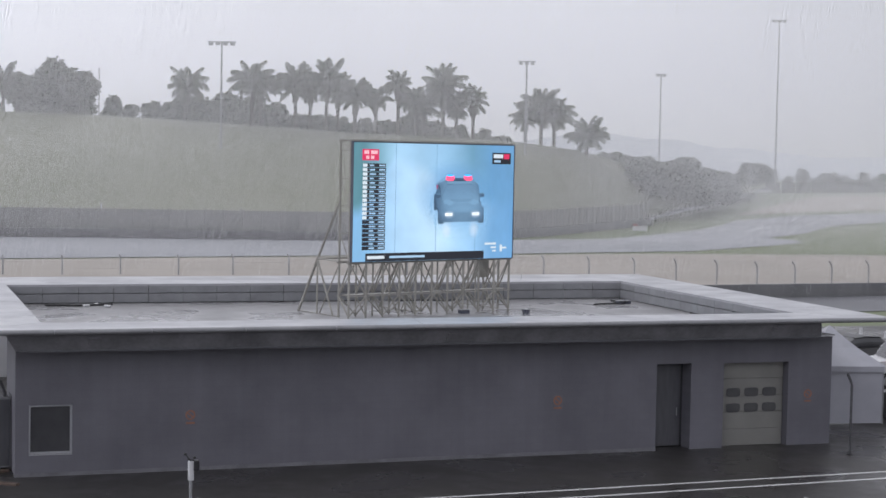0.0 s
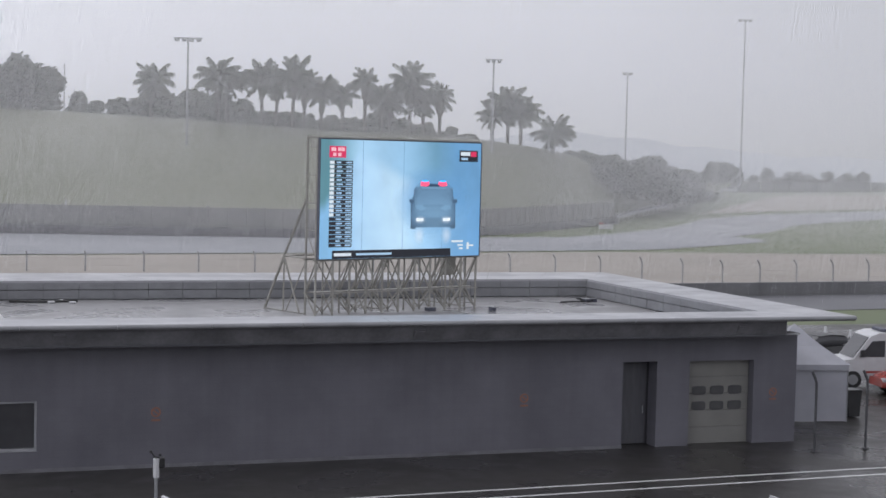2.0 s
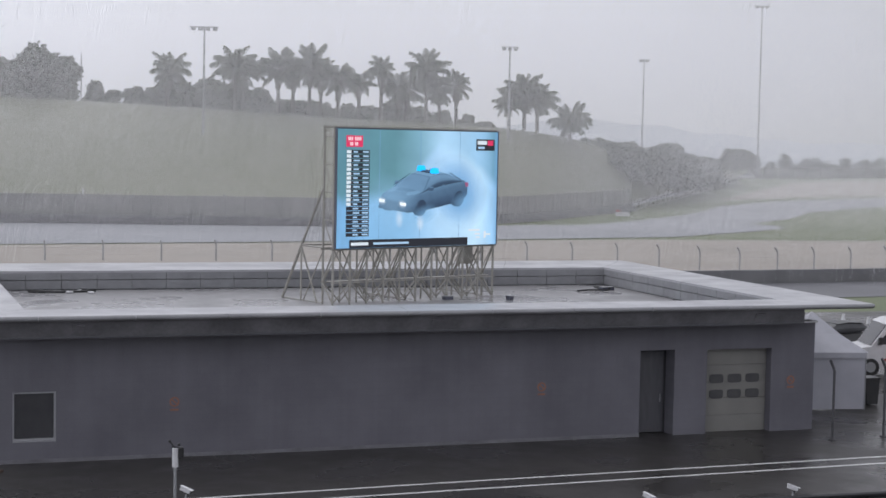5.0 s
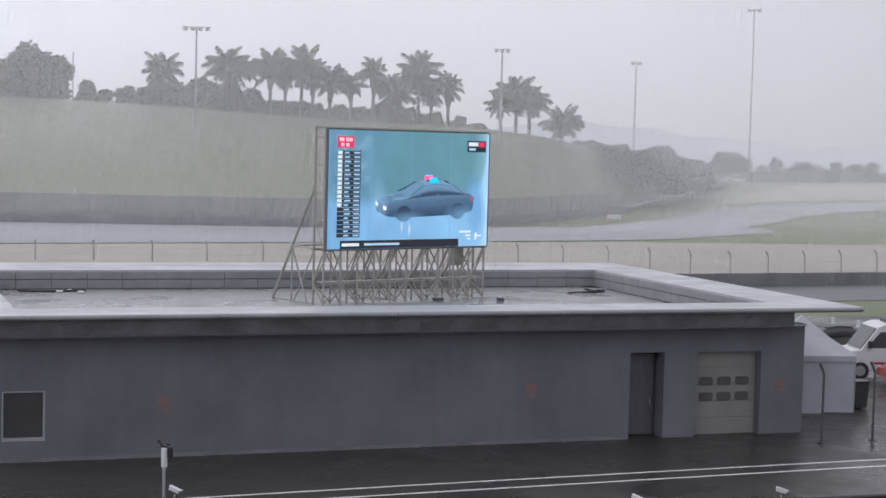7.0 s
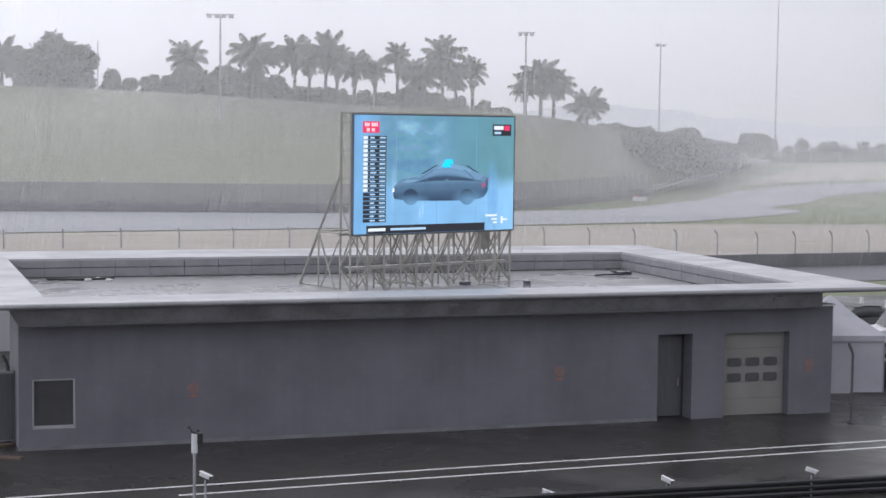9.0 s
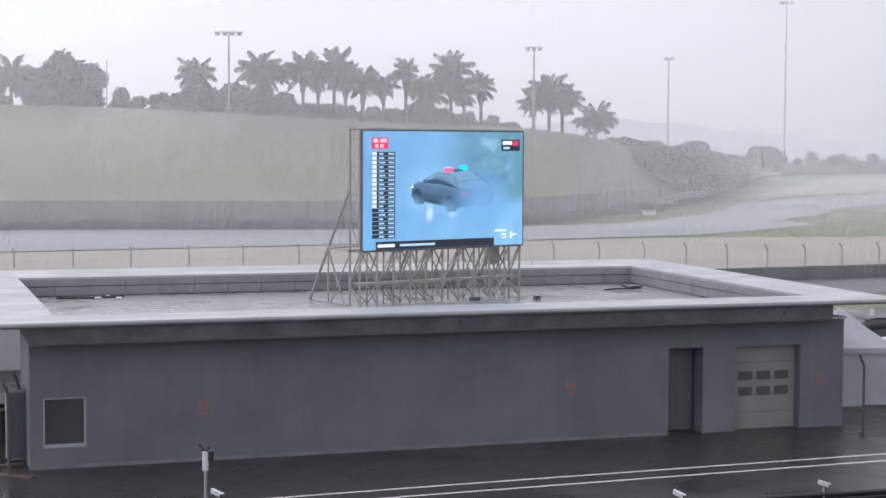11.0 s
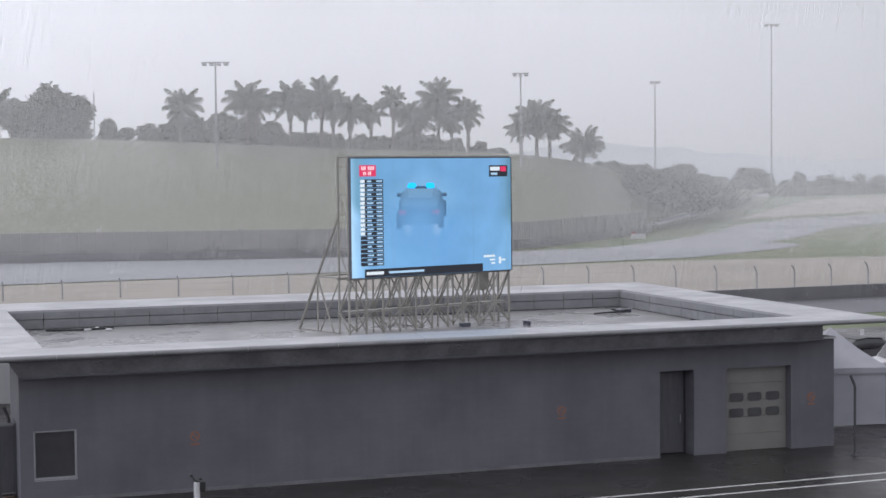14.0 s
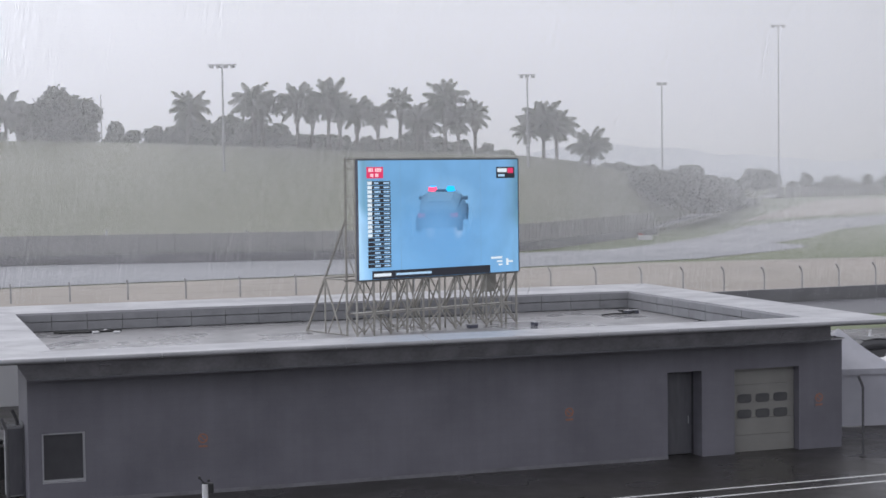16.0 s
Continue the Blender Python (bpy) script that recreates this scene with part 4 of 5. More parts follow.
# ---- roof clutter ----
for x, y, w in ((16.44, 8.85, 0.34), (18.77, 8.7, 0.18), (23.85, 11.65, 0.24), (24.21, 11.75, 0.16)):
    c = thing("roof_junction_box", "small dark electrical box on wet roof", "electrical box", pose(x, y, ZF, 0, 0, 15))
    part("body", box(-w / 2, -0.12, 0, w / 2, 0.12, 0.12, 0.015), M_CASE, c)
    part("lid", box(-w / 2 - 0.02, -0.14, 0.12, w / 2 + 0.02, 0.14, 0.14), M_GALV, c)
cable = tube(smooth_line([(22.61, 11.34, ZF + 0.03), (23.23, 11.65, ZF + 0.03), (23.85, 11.55, ZF + 0.03)], 5), 0.03)
for k in range(3):
    loop = [(23.9 + 0.3 * math.cos(a + k), 11.67 + 0.12 * k + 0.16 * math.sin(a), ZF + 0.05 + 0.03 * k) for a in np.linspace(0, 5.2, 12)]
    tagged(part("cable_loop", tube(loop, 0.022, 5), M_BLACK), "coiled black cable on wet roof", "cable", "coiled cables")
tagged(part("cable", cable, M_BLACK), "black cable lying on wet roof", "cable")
for k, (x, y, a) in enumerate(((3.6, 12.79, 24), (4.01, 13.31, 68), (4.32, 12.58, -38))):
    d = thing("scrap", "pale crumpled scrap lying on wet roof", "debris", pose(x, y, ZF, 0, 0, a), "roof scraps")
    part("piece", box(-0.13, -0.06, 0, 0.13, 0.07, 0.09, 0.035), M_WHITE, d)
tagged(part("pipe", tube([(2.2, 13.31, ZF + 0.04), (3.34, 13.0, ZF + 0.04), (4.58, 13.31, ZF + 0.04)], 0.04), M_BLACK), "thin dark pipe on wet roof", "pipe")


# ---- foreground: weather mast, cameras, slatted barrier ----
def cctv(x, y, z, turn):
    c = thing("security_camera", "white bullet security camera on thin post", "security camera", pose(x, y, 0), "security cameras")
    part("post", tube([(0, 0, 0), (0, 0, z)], 0.03, 8), M_GALV, c)
    hd = part("housing", box(-0.15, -0.05, -0.05, 0.13, 0.05, 0.05, 0.02), M_WHITE, c, "white camera housing")
    hd.matrix_basis = pose(0, 0, z + 0.1, 0, 18, turn)
    part("visor", box(-0.16, -0.06, 0.05, 0.17, 0.06, 0.06), M_WHITE, hd)
    part("lens", box(0.13, -0.035, -0.035, 0.14, 0.035, 0.035, 0.005), M_BLACK, hd)
    part("bracket", tube([(0, 0, z - 0.1), (0.05, 0, z + 0.05)], 0.03, 6), M_BLACK, c)
    return c


for p, turn in (((3.73, -9.00, 0.95), -40), ((11.58, -11.00, 0.51), -30), ((14.71, -11.00, 0.65), -50), ((18.74, -11.00, 0.66), -25)):
    cctv(p[0], p[1], p[2] - 0.1, turn)
mast = thing("weather_mast", "slim white weather mast with wind vane", "weather station", pose(*(3.65, -8.00, 0.76)[:2], 0))
ZT = (3.66, -8.00, 1.71)[2]
part("pole", tube([(0, 0, 0), (0, 0, ZT)], 0.038, 8), M_GALV, mast)
part("shield", tube([(0, 0, ZT - 0.4), (0, 0, ZT + 0.05)], 0.075, 10), M_WHITE, mast, "white instrument housing")
part("arm", tube([(-0.08, 0, ZT + 0.1), (0.12, 0, ZT + 0.05)], 0.02), M_BLACK, mast)
part("wind_vane", tube([(-0.13, 0, ZT + 0.22), (-0.06, 0, ZT + 0.12), (0.0, 0, ZT + 0.06)], 0.022, 5), M_BLACK, mast)
part("wind_cup", box(-0.17, -0.03, ZT + 0.19, -0.1, 0.03, ZT + 0.26, 0.02), M_BLACK, mast)
part("wind_cup", box(0.05, -0.03, ZT + 0.1, 0.12, 0.03, ZT + 0.17, 0.02), M_BLACK, mast)
part("sensor", box(0.06, -0.07, ZT - 0.18, 0.2, 0.07, ZT + 0.08, 0.03), M_BLACK, mast)
barrier = thing("slatted_barrier", "dark horizontal slatted metal barrier, wet", "barrier")
BA, BB = (9.86, -11.40, 0.57), (20.93, -11.00, 0.39)
bar_dir = (Vector(BB) - Vector(BA)).normalized()
b0, b1 = Vector(BA) - bar_dir * 3, Vector(BB) + bar_dir * 8
for k in range(7):
    off = Vector((0, 0, -0.15 * k))
    part("slat", tube([b0 + off, b1 + off], 0.055, 6), M_BLACK if k % 2 else M_DARK, barrier)
bm = bmesh.new()
vs = [bm.verts.new(v) for v in ((b0.x, b0.y + 0.1, 0), (b1.x, b1.y + 0.1, 0), (b1.x, b1.y + 0.1, b1.z - 0.02), (b0.x, b0.y + 0.1, b0.z - 0.02))]
bm.faces.new(vs)
bmesh.ops.solidify(bm, geom=bm.faces, thickness=0.03)
part("backing_panel", bm, M_DARK, barrier)
for k in range(9):
    p = b0.lerp(b1, (k + 0.5) / 9)
    part("post", box(p.x - 0.05, p.y + 0.07, 0, p.x + 0.05, p.y + 0.17, p.z), M_DARK, barrier)


# ---- fences ----
def bent_post(h, lean, name="fence_post", r=0.05):
    p = thing(name, "grey steel fence post with bent top", "fence post", group="bent fence posts")
    part("shaft", tube([(0, 0, 0), (0, 0, h * 0.86), (lean * 0.35, 0, h * 0.92), (lean, 0, h)], r, 6), M_DARKPOST, p)
    part("foot", box(-0.08, -0.08, 0, 0.08, 0.08, 0.03), M_DARKPOST, p)
    return p


fence = thing("trackside_fence", "long wire fence with bent steel posts beside the gravel", "fence")
fx = [(1.26, 77.55, 0.00), (5.18, 77.32, 0.00), (9.37, 77.07, 0.00), (13.55, 76.82, 0.00), (17.71, 75.99, 0.00), (21.74, 75.75, 0.00), (25.96, 75.49, 0.00), (30.37, 74.05, 0.00), (34.58, 73.21, 0.00), (37.93, 72.41, 0.00), (41.29, 71.61, 0.00), (44.54, 70.25, 0.00),
      (47.45, 68.35, 0.00), (50.32, 66.48, 0.00), (52.62, 64.14, 0.00), (54.79, 61.86, 0.00), (56.59, 59.16, 0.00), (59.25, 58.42, 0.00), (62.13, 58.16, 0.00), (65.04, 57.90, 0.00), (67.93, 57.64, 0.00), (70.91, 57.37, 0.00)]
for i, p in enumerate(fx):
    hh = lerp_list([0, 10, 21], [1.35, 1.7, 2.25], i)
    ln = -lerp_list([0, 9, 21], [0.02, 0.2, 0.3], i)
    part("post", tube([(p[0], p[1], -0.05), (p[0], p[1], hh * 0.75), (p[0] + ln * 0.3, p[1], hh * 0.88), (p[0] + ln, p[1], hh)], 0.06, 6), M_GALV, fence)
    if i:
        q = fx[i - 1]
        for z in (0.4, 0.9, 1.3):
            part("wire", tube([(q[0], q[1], z), (p[0], p[1], z)], 0.006, 3), M_GALV, fence)
low = thing("concrete_barrier", "low grey concrete barrier beside the service road", "barrier")
for k in range(30):
    a, b = Vector((44 + 4 * k, 52.6 + 0.24 * k, 0)), Vector((47.96 + 4 * k, 52.84 + 0.24 * k, 0))
    part("segment", box(a.x, a.y, -0.1, b.x, a.y + 0.35, 0.85, 0.03), M_BARRIER, low)

for u in ((25.66, -1.91), (27.61, -1.82), (29.8, -1.7)):
    p = bent_post(2.55, -0.16, r=0.045)
    p.location = (u[0], u[1], 0)

# far barrier, debris fence and hoardings at the foot of the hill
debris = thing("debris_fence", "grey mesh debris fence and tyre wall below the hill", "fence")
fl = smooth_line([Vector(p) for p in FOOT[:8]], 10)
for k in range(len(fl) - 1):
    a, b = fl[k], fl[k + 1]
    if (b - a).length < 0.5:
        continue
    u = (b - a).normalized()
    nrm = Vector((u.y, -u.x, 0))
    bm = bmesh.new()
    for z0, z1, off in ((-0.1, 0.95, 1.2), (0.95, 3.0, 0.6)):
        p, q = a + nrm * off, b + nrm * off
        vs = [bm.verts.new((v.x, v.y, z)) for v, z in ((p, z0), (q, z0), (q, z1), (p, z1))]
        ws = [bm.verts.new((v.x - nrm.x * 0.2, v.y - nrm.y * 0.2, v.z)) for v in (w.co for w in vs)]
        f = bm.faces.new(vs)
        f.material_index = 0 if z0 < 0 else 1
        bm.faces.new(ws[::-1]).material_index = f.material_index
        for i in range(4):
            bm.faces.new((vs[i], ws[i], ws[(i + 1) % 4], vs[(i + 1) % 4])).material_index = f.material_index
    part("fence_section", bm, [M_BARRIER, M_MESH], debris)
    part("post", tube([a + nrm * 0.9 + Vector((0, 0, -0.1)), a + nrm * 0.9 + Vector((0, 0, 3.2))], 0.06, 5), M_MESH, debris)
for p, h in (((19.32, 136.12, 0.00), 3.4), ((34.55, 135.87, 0.00), 3.0)):
    m_ = thing("marker_post", "white post in the far debris fence", "post", pose(p[0], p[1] - 1.6, 0))
    part("pole", tube([(0, 0, -0.1), (0, 0, h)], 0.12, 6), M_WHITE, m_)
board = thing("marshal_board", "small white and red board beside the track", "board", pose(*(88.69, 146.43, 0.00)[:2], 0, 0, 0, -20))
part("panel", box(-0.9, -0.05, 0.1, 0.9, 0.05, 0.7, 0.01), M_WHITE, board)
part("stripe", box(-0.9, -0.06, 0.7, -0.3, 0.04, 0.95), M_RED, board)
for x in (-0.7, 0.7):
    part("leg", box(x - 0.04, 0.06, -0.1, x + 0.04, 0.14, 0.7), M_GALV, board)
rail = thing("guard_rail", "pale metal guard rail climbing away beside the track", "guard rail")
gl = smooth_line([(99.01, 164.91, 0.40), (117.92, 193.85, 0.50), (140.16, 226.75, 0.60), (173.50, 277.39, 0.80), (219.28, 348.50, 1.00)], 6)
for k in range(len(gl) - 1):
    a, b = gl[k], gl[k + 1]
    part("beam", tube([a + Vector((0, 0, 0.5)), b + Vector((0, 0, 0.5))], 0.3, 5), M_GALV, rail)
    part("post", tube([Vector((a.x, a.y, -0.1)), a + Vector((0, 0, 1.2))], 0.09, 5), M_GALV, rail)
far_wall = thing("boundary_fence", "long grey mesh boundary fence far beyond the track", "fence")
w0, w1 = Vector((246, 392, 0.0)), Vector((352, 447, 0.0))
for k in range(14):
    p = w0.lerp(w1, k / 14)
    q = w0.lerp(w1, (k + 0.94) / 14)
    bm = bmesh.new()
    vs = [bm.verts.new(v) for v in ((p.x, p.y, -0.1), (q.x, q.y, -0.1), (q.x, q.y, p.z + 3.1), (p.x, p.y, p.z + 3.1))]
    bm.faces.new(vs)
    bmesh.ops.solidify(bm, geom=bm.faces, thickness=0.15)
    part("panel", bm, M_MESH, far_wall)


# ---- floodlight masts ----
def flood(base, height, head, n):
    m = thing("floodlight_mast", "tall slender floodlight mast with lamp crossbar", "floodlight mast", pose(*base), "floodlight masts")
    part("pole", tube([(0, 0, -1), (0, 0, height)], 0.19, 8, r_end=0.1), M_GALV, m)
    part("crossbar", box(-head / 2, -0.08, height - 0.06, head / 2, 0.08, height + 0.08), M_GALV, m)
    for k in range(n):
        x = -head / 2 + head * (k + 0.5) / n
        part("lamp", box(x - head / n * 0.32, -0.25, height - 0.42, x + head / n * 0.3, 0.25, height - 0.07, 0.06), M_GALV, m, "grey floodlight head")
    return m


for (tx, ty, tz), (bx, by, bz), hd, n in (((38.55, 166.59, 23.19), (38.35, 165.82, 9.05), 3.7, 4), ((79.40, 163.24, 21.98), (79.05, 162.51, 7.55), 2.3, 3), ((129.97, 225.56, 24.50), (129.21, 224.79, 6.97), 2.1, 2),
                                           ((165.28, 246.06, 37.05), (164.35, 244.51, 5.30), 3.0, 3)):
    flood(((tx + bx) / 2, (ty + by) / 2, bz), tz - bz, hd, n).rotation_euler.z = radians(-19)
th = thing("flag_pole", "thin bare pole on the hill crest", "pole", pose(*(26.69, 196.52, 14.20)))
part("pole", tube([(0, 0, -0.5), (0, 0, 6.6)], 0.09, 5), M_GALV, th)


# ---- palms and trees ----
def frond(rise, fall, rng):
    """A feather of unit length: a rib that rises and arches over, with drooping leaflets on both sides."""
    bm = bmesh.new()
    n = 12
    pts, p, a = [Vector((0, 0, 0))], Vector((0, 0, 0)), rise
    for k in range(n):
        p = p + Vector((math.cos(a), 0, math.sin(a))) / n
        a -= fall / n * (0.4 + 1.2 * k / n)
        pts.append(p.copy())
    tube(pts, 0.03, 4, bm=bm, r_end=0.008, cap=False)
    for k in range(2, n + 1):
        d = (pts[k] - pts[k - 1]).normalized()
        up = Vector((-d.z, 0, d.x))
        for j in (0.0, 0.33, 0.66):
            q = pts[k - 1].lerp(pts[k], j)
            s = (k - 1 + j) / n
            ln = 0.3 * math.sin(math.pi * min(1.0, 0.2 + 0.76 * s)) ** 0.7
            for side in (-1, 1):
                tip = q + d * ln * 0.6 + Vector((0, side * ln * 0.62, 0)) - up * ln * 0.12 - Vector((0, 0, ln * rng.uniform(0.25, 0.75)))
                w = d * 0.026
                bm.faces.new([bm.verts.new(v) for v in (q - w, q + w, tip + w * 0.25, tip - w * 0.25)])
    return bm


FRONDS = []
for k, (rise, fall) in enumerate(((78, 62), (58, 84), (34, 86), (8, 78), (-22, 56))):
    FRONDS.append(finish("frond", frond(radians(rise), radians(fall), random.Random(k)), M_FROND))


def palm(x, y, z, height, radius, seed):
    rng = random.Random(seed)
    p = thing("palm_tree", "grey-green oil palm in rain on grass bank", "palm tree", pose(x, y, z - 0.4, 0, 0, rng.uniform(0, 360)), "palms on the hill")
    h = height + 0.4 - 0.4 * radius
    lean = rng.uniform(-0.35, 0.35)
    pts = [(lean * s * s, 0, h * s) for s in (0, 0.25, 0.5, 0.75, 1.0)]
    part("trunk", tube(pts, 0.27, 8, r_end=0.2), M_TRUNK, p)
    # dead fronds and old leaf bases hang as a shaggy sleeve under the crown
    low = rng.uniform(0.5, 0.66)
    bm = tube([(lean * low * low, 0, h * low), (lean * 0.6, 0, h * (low + 0.1)), (lean * 0.85, 0, h * 0.92), (lean, 0, h + 0.15)], 0.3, 9, r_end=0.62)
    for v in bm.verts:
        v.co.x += rng.uniform(-0.16, 0.16)
        v.co.y += rng.uniform(-0.16, 0.16)
        v.co.z += rng.uniform(-0.2, 0.2)
    part("leaf_sleeve", bm, M_TRUNK, p)
    n = rng.randint(30, 36)
    for k in range(n):
        s = (k + 0.5) / n
        f = new("frond", FRONDS[min(4, int(s * 4.6 + rng.uniform(-0.3, 0.3)))])
        f.parent = p
        size = radius * rng.uniform(1.0, 1.38) * (0.85 if s > 0.8 else 1.0)
        f.matrix_basis = pose(lean, 0, h, 0, 0, k * 137.5 + rng.uniform(-22, 22)) @ pose(0, 0, 0, rng.uniform(-16, 16), rng.uniform(-9, 9), 0) @ Matrix.Diagonal((size, size, size, 1))
    return p


PALMS = [(13.3, 195.8, 14.3, 4.8, 3.2), (15.4, 198.2, 14.1, 4.0, 2.4), (36.6, 182.5, 13.3, 5.6, 3.0), (45.2, 178.5, 13.0, 6.8, 2.9), (46.7, 180.2, 13.0, 6.2, 2.8), (50.8, 176.7, 12.8, 6.7, 2.9), (53.4, 178.9, 12.9, 5.8, 2.2),
         (54.5, 174.3, 12.7, 7.2, 3.1), (56.8, 176.7, 12.8, 5.9, 2.5), (58.2, 173.0, 12.3, 5.7, 2.6), (61.2, 173.1, 12.2, 5.3, 2.0), (64.1, 172.1, 12.0, 7.4, 2.2), (67.0, 173.2, 11.9, 5.3, 2.5), (68.6, 174.8, 11.9, 4.7, 2.4),
         (69.9, 170.1, 11.9, 7.7, 3.1), (72.4, 171.4, 11.8, 4.9, 2.3), (73.8, 168.8, 11.6, 6.0, 2.3), (81.0, 167.3, 11.2, 4.1, 2.2), (83.4, 167.6, 11.0, 6.1, 3.1), (85.1, 167.0, 10.9, 5.2, 2.8), (90.6, 168.3, 9.9, 3.4, 2.8)]
for i, row in enumerate(PALMS):
    palm(*row, i)


def leaf_clumps(blobs, count, size, rng):
    """Loose leaves scattered through overlapping lumps (x, y, z, rx, ry, rz)."""
    bm = bmesh.new()
    for (x, y, z, rx, ry, rz) in blobs:
        for _ in range(count):
            while True:
                d = Vector((rng.uniform(-1, 1), rng.uniform(-1, 1), rng.uniform(-1, 1)))
                if 0.25 < d.length < 1:
                    break
            d *= 0.75 + 0.3 * noise.noise(d * 2.5 + Vector((x, y, z)))
            c = Vector((x + d.x * rx, y + d.y * ry, z + d.z * rz))
            s = size * rng.uniform(0.5, 1.3)
            a = Vector((rng.uniform(-1, 1), rng.uniform(-1, 1), rng.uniform(-0.6, 0.6))).normalized()
            b = a.orthogonal().normalized()
            bm.faces.new([bm.verts.new(c + v * s) for v in (a, b * 0.6, -a, -b * 0.6)])
    return bm


def tree(name, label, base, height, width, seed, count=260, leaf=0.45):
    rng = random.Random(seed)
    t = thing(name, label, "tree", pose(*base), "trees in the distance")
    tr = tube([(0, 0, -0.6), (0.1, 0, height * 0.3), (0, 0.1, height * 0.7)], width * 0.04 + 0.08, 7, r_end=0.06)
    for k in range(4):
        a = rng.uniform(0, 6.28)
        tube([(0.1, 0, height * 0.3), (math.cos(a) * width * 0.3, math.sin(a) * width * 0.3, height * rng.uniform(0.55, 0.8))], 0.12, 5, bm=tr, r_end=0.04)
    part("trunk", tr, M_TRUNK, t)
    blobs = []
    for k in range(7):
        a, r = rng.uniform(0, 6.28), rng.uniform(0.1, 0.32) * width
        s = rng.uniform(0.22, 0.34)
        blobs.append((math.cos(a) * r, math.sin(a) * r, height * rng.uniform(0.12, 0.72), width * s * 1.2, width * s * 1.2, height * 0.3))
    part("crown", leaf_clumps(blobs, count, leaf, rng), M_LEAF, t)
    return t


def row_of(specs, name, label, leaf=0.45, count=260):
    for i, (b, h, w) in enumerate(specs):
        tree(name, label, b, h, w, i * 7 + len(specs), count, leaf)


row_of([((19.0, 191.5, 13.2), 9.6, 7.6), ((22.2, 196.5, 13.4), 6.6, 6.4), ((24.29, 203.68, 13.18), 8.2, 7), ((17.81, 203.76, 13.18), 7.0, 7), ((28.75, 200.04, 13.07), 4.2, 3.4), ((35.55, 204.07, 12.89), 3.6, 3), ((38.28, 205.25, 12.72), 3.8, 4), ((42.38, 199.62, 12.50), 5.2, 5), ((45.55, 200.65, 12.42), 5.6, 6),
        ((47.94, 197.72, 12.28), 5.4, 5), ((51.91, 196.37, 12.19), 4.6, 5), ((11.29, 208.09, 13.33), 6.0, 7)], "broadleaf_tree", "misty grey-green broadleaf tree behind hill crest", 0.6, 300)
row_of([((54.35, 197.65, 11.79), 4.0, 4), ((56.76, 196.83, 11.76), 3.3, 3.4), ((61.16, 195.33, 11.51), 3.6, 3.6), ((65.16, 193.95, 11.17), 3.8, 3.4), ((67.40, 193.18, 10.96), 3.3, 3.2), ((71.16, 191.89, 10.79), 4.3, 4), ((73.32, 191.16, 10.75), 4.7, 4), ((77.33, 189.80, 10.66), 3.8, 3.6), ((81.13, 186.38, 10.39), 3.2, 3.4), ((31.66, 203.29, 12.82), 3.2, 4), ((47.15, 202.23, 12.18), 7.0, 7), ((41.91, 204.02, 12.33), 6.6, 6), ((50.78, 200.99, 12.00), 6.3, 6), ((58.76, 196.16, 11.80), 3.2, 3), ((63.16, 194.65, 11.47), 3.3, 3), ((69.16, 192.58, 11.00), 3.6, 3.5), ((75.16, 190.54, 10.78), 4.3, 3.5), ((78.90, 187.14, 10.60), 3.3, 3), ((82.81, 183.68, 10.17), 2.9, 4)], "bush",
       "low misty bush along hill crest", 0.5, 200)
row_of([((108.66, 187.34, 6.97), 2.0, 5), ((112.07, 190.39, 6.62), 2.4, 5), ((117.29, 194.94, 6.07), 2.6, 5), ((118.58, 194.46, 5.47), 2.4, 5), ((128.60, 209.03, 5.28), 2.8, 6), ((127.18, 204.17, 4.32), 2.2, 5), ((143.66, 230.33, 4.69), 2.6, 6), ((150.45, 238.57, 4.16), 2.4, 6), ((111.96, 186.09, 4.69), 2.2, 5), ((105.98, 179.67, 5.03), 1.8, 4), ((103.23, 182.85, 7.14), 1.6, 4), ((113.61, 185.48, 3.85), 2.0, 5), ((120.30, 193.76, 3.42), 2.0, 5), ((104.94, 192.94, 8.77), 1.4, 3), ((107.96, 195.07, 8.54), 1.9, 3.4), ((112.14, 198.92, 8.11), 1.7, 3.6), ((116.92, 202.55, 7.59), 2.2, 4), ((124.49, 210.52, 6.83), 3.4, 5), ((129.52, 214.08, 6.45), 3.6, 5), ((136.99, 222.10, 6.01), 2.6, 5),
        ((149.43, 238.98, 5.22), 2.2, 4), ((161.70, 255.94, 4.57), 2.4, 5), ((112.02, 188.20, 5.08), 2.4, 5), ((120.35, 195.92, 4.54), 2.6, 5), ((105.24, 182.10, 5.99), 1.8, 4), ((138.43, 221.50, 4.12), 2.0, 5)], "shrub", "dark green shrub on hill shoulder", 0.42, 260)
row_of([((195.71, 307.83, 4.13), 5.2, 8), ((191.20, 304.06, 3.88), 4.0, 6), ((200.67, 311.42, 3.84), 4.2, 6)], "roadside_tree", "rounded dark tree beside far track", 0.45, 260)
row_of([((296.0, 454.7, -0.10), 8.0, 6.1), ((304.3, 459.1, -0.10), 6.9, 6.8), ((309.5, 457.3, -0.10), 7.0, 6.8), ((314.7, 455.6, -0.10), 6.8, 6.3), ((319.9, 453.8, -0.10), 7.0, 6.8), ((324.7, 452.2, -0.10), 7.1, 6.8), ((329.9, 450.4, -0.10), 7.4, 6.8), ((294.7, 462.4, -0.10), 5.6, 5.4)],
       "avenue_tree", "small round tree in far row", 0.4, 160)

rng = random.Random(11)
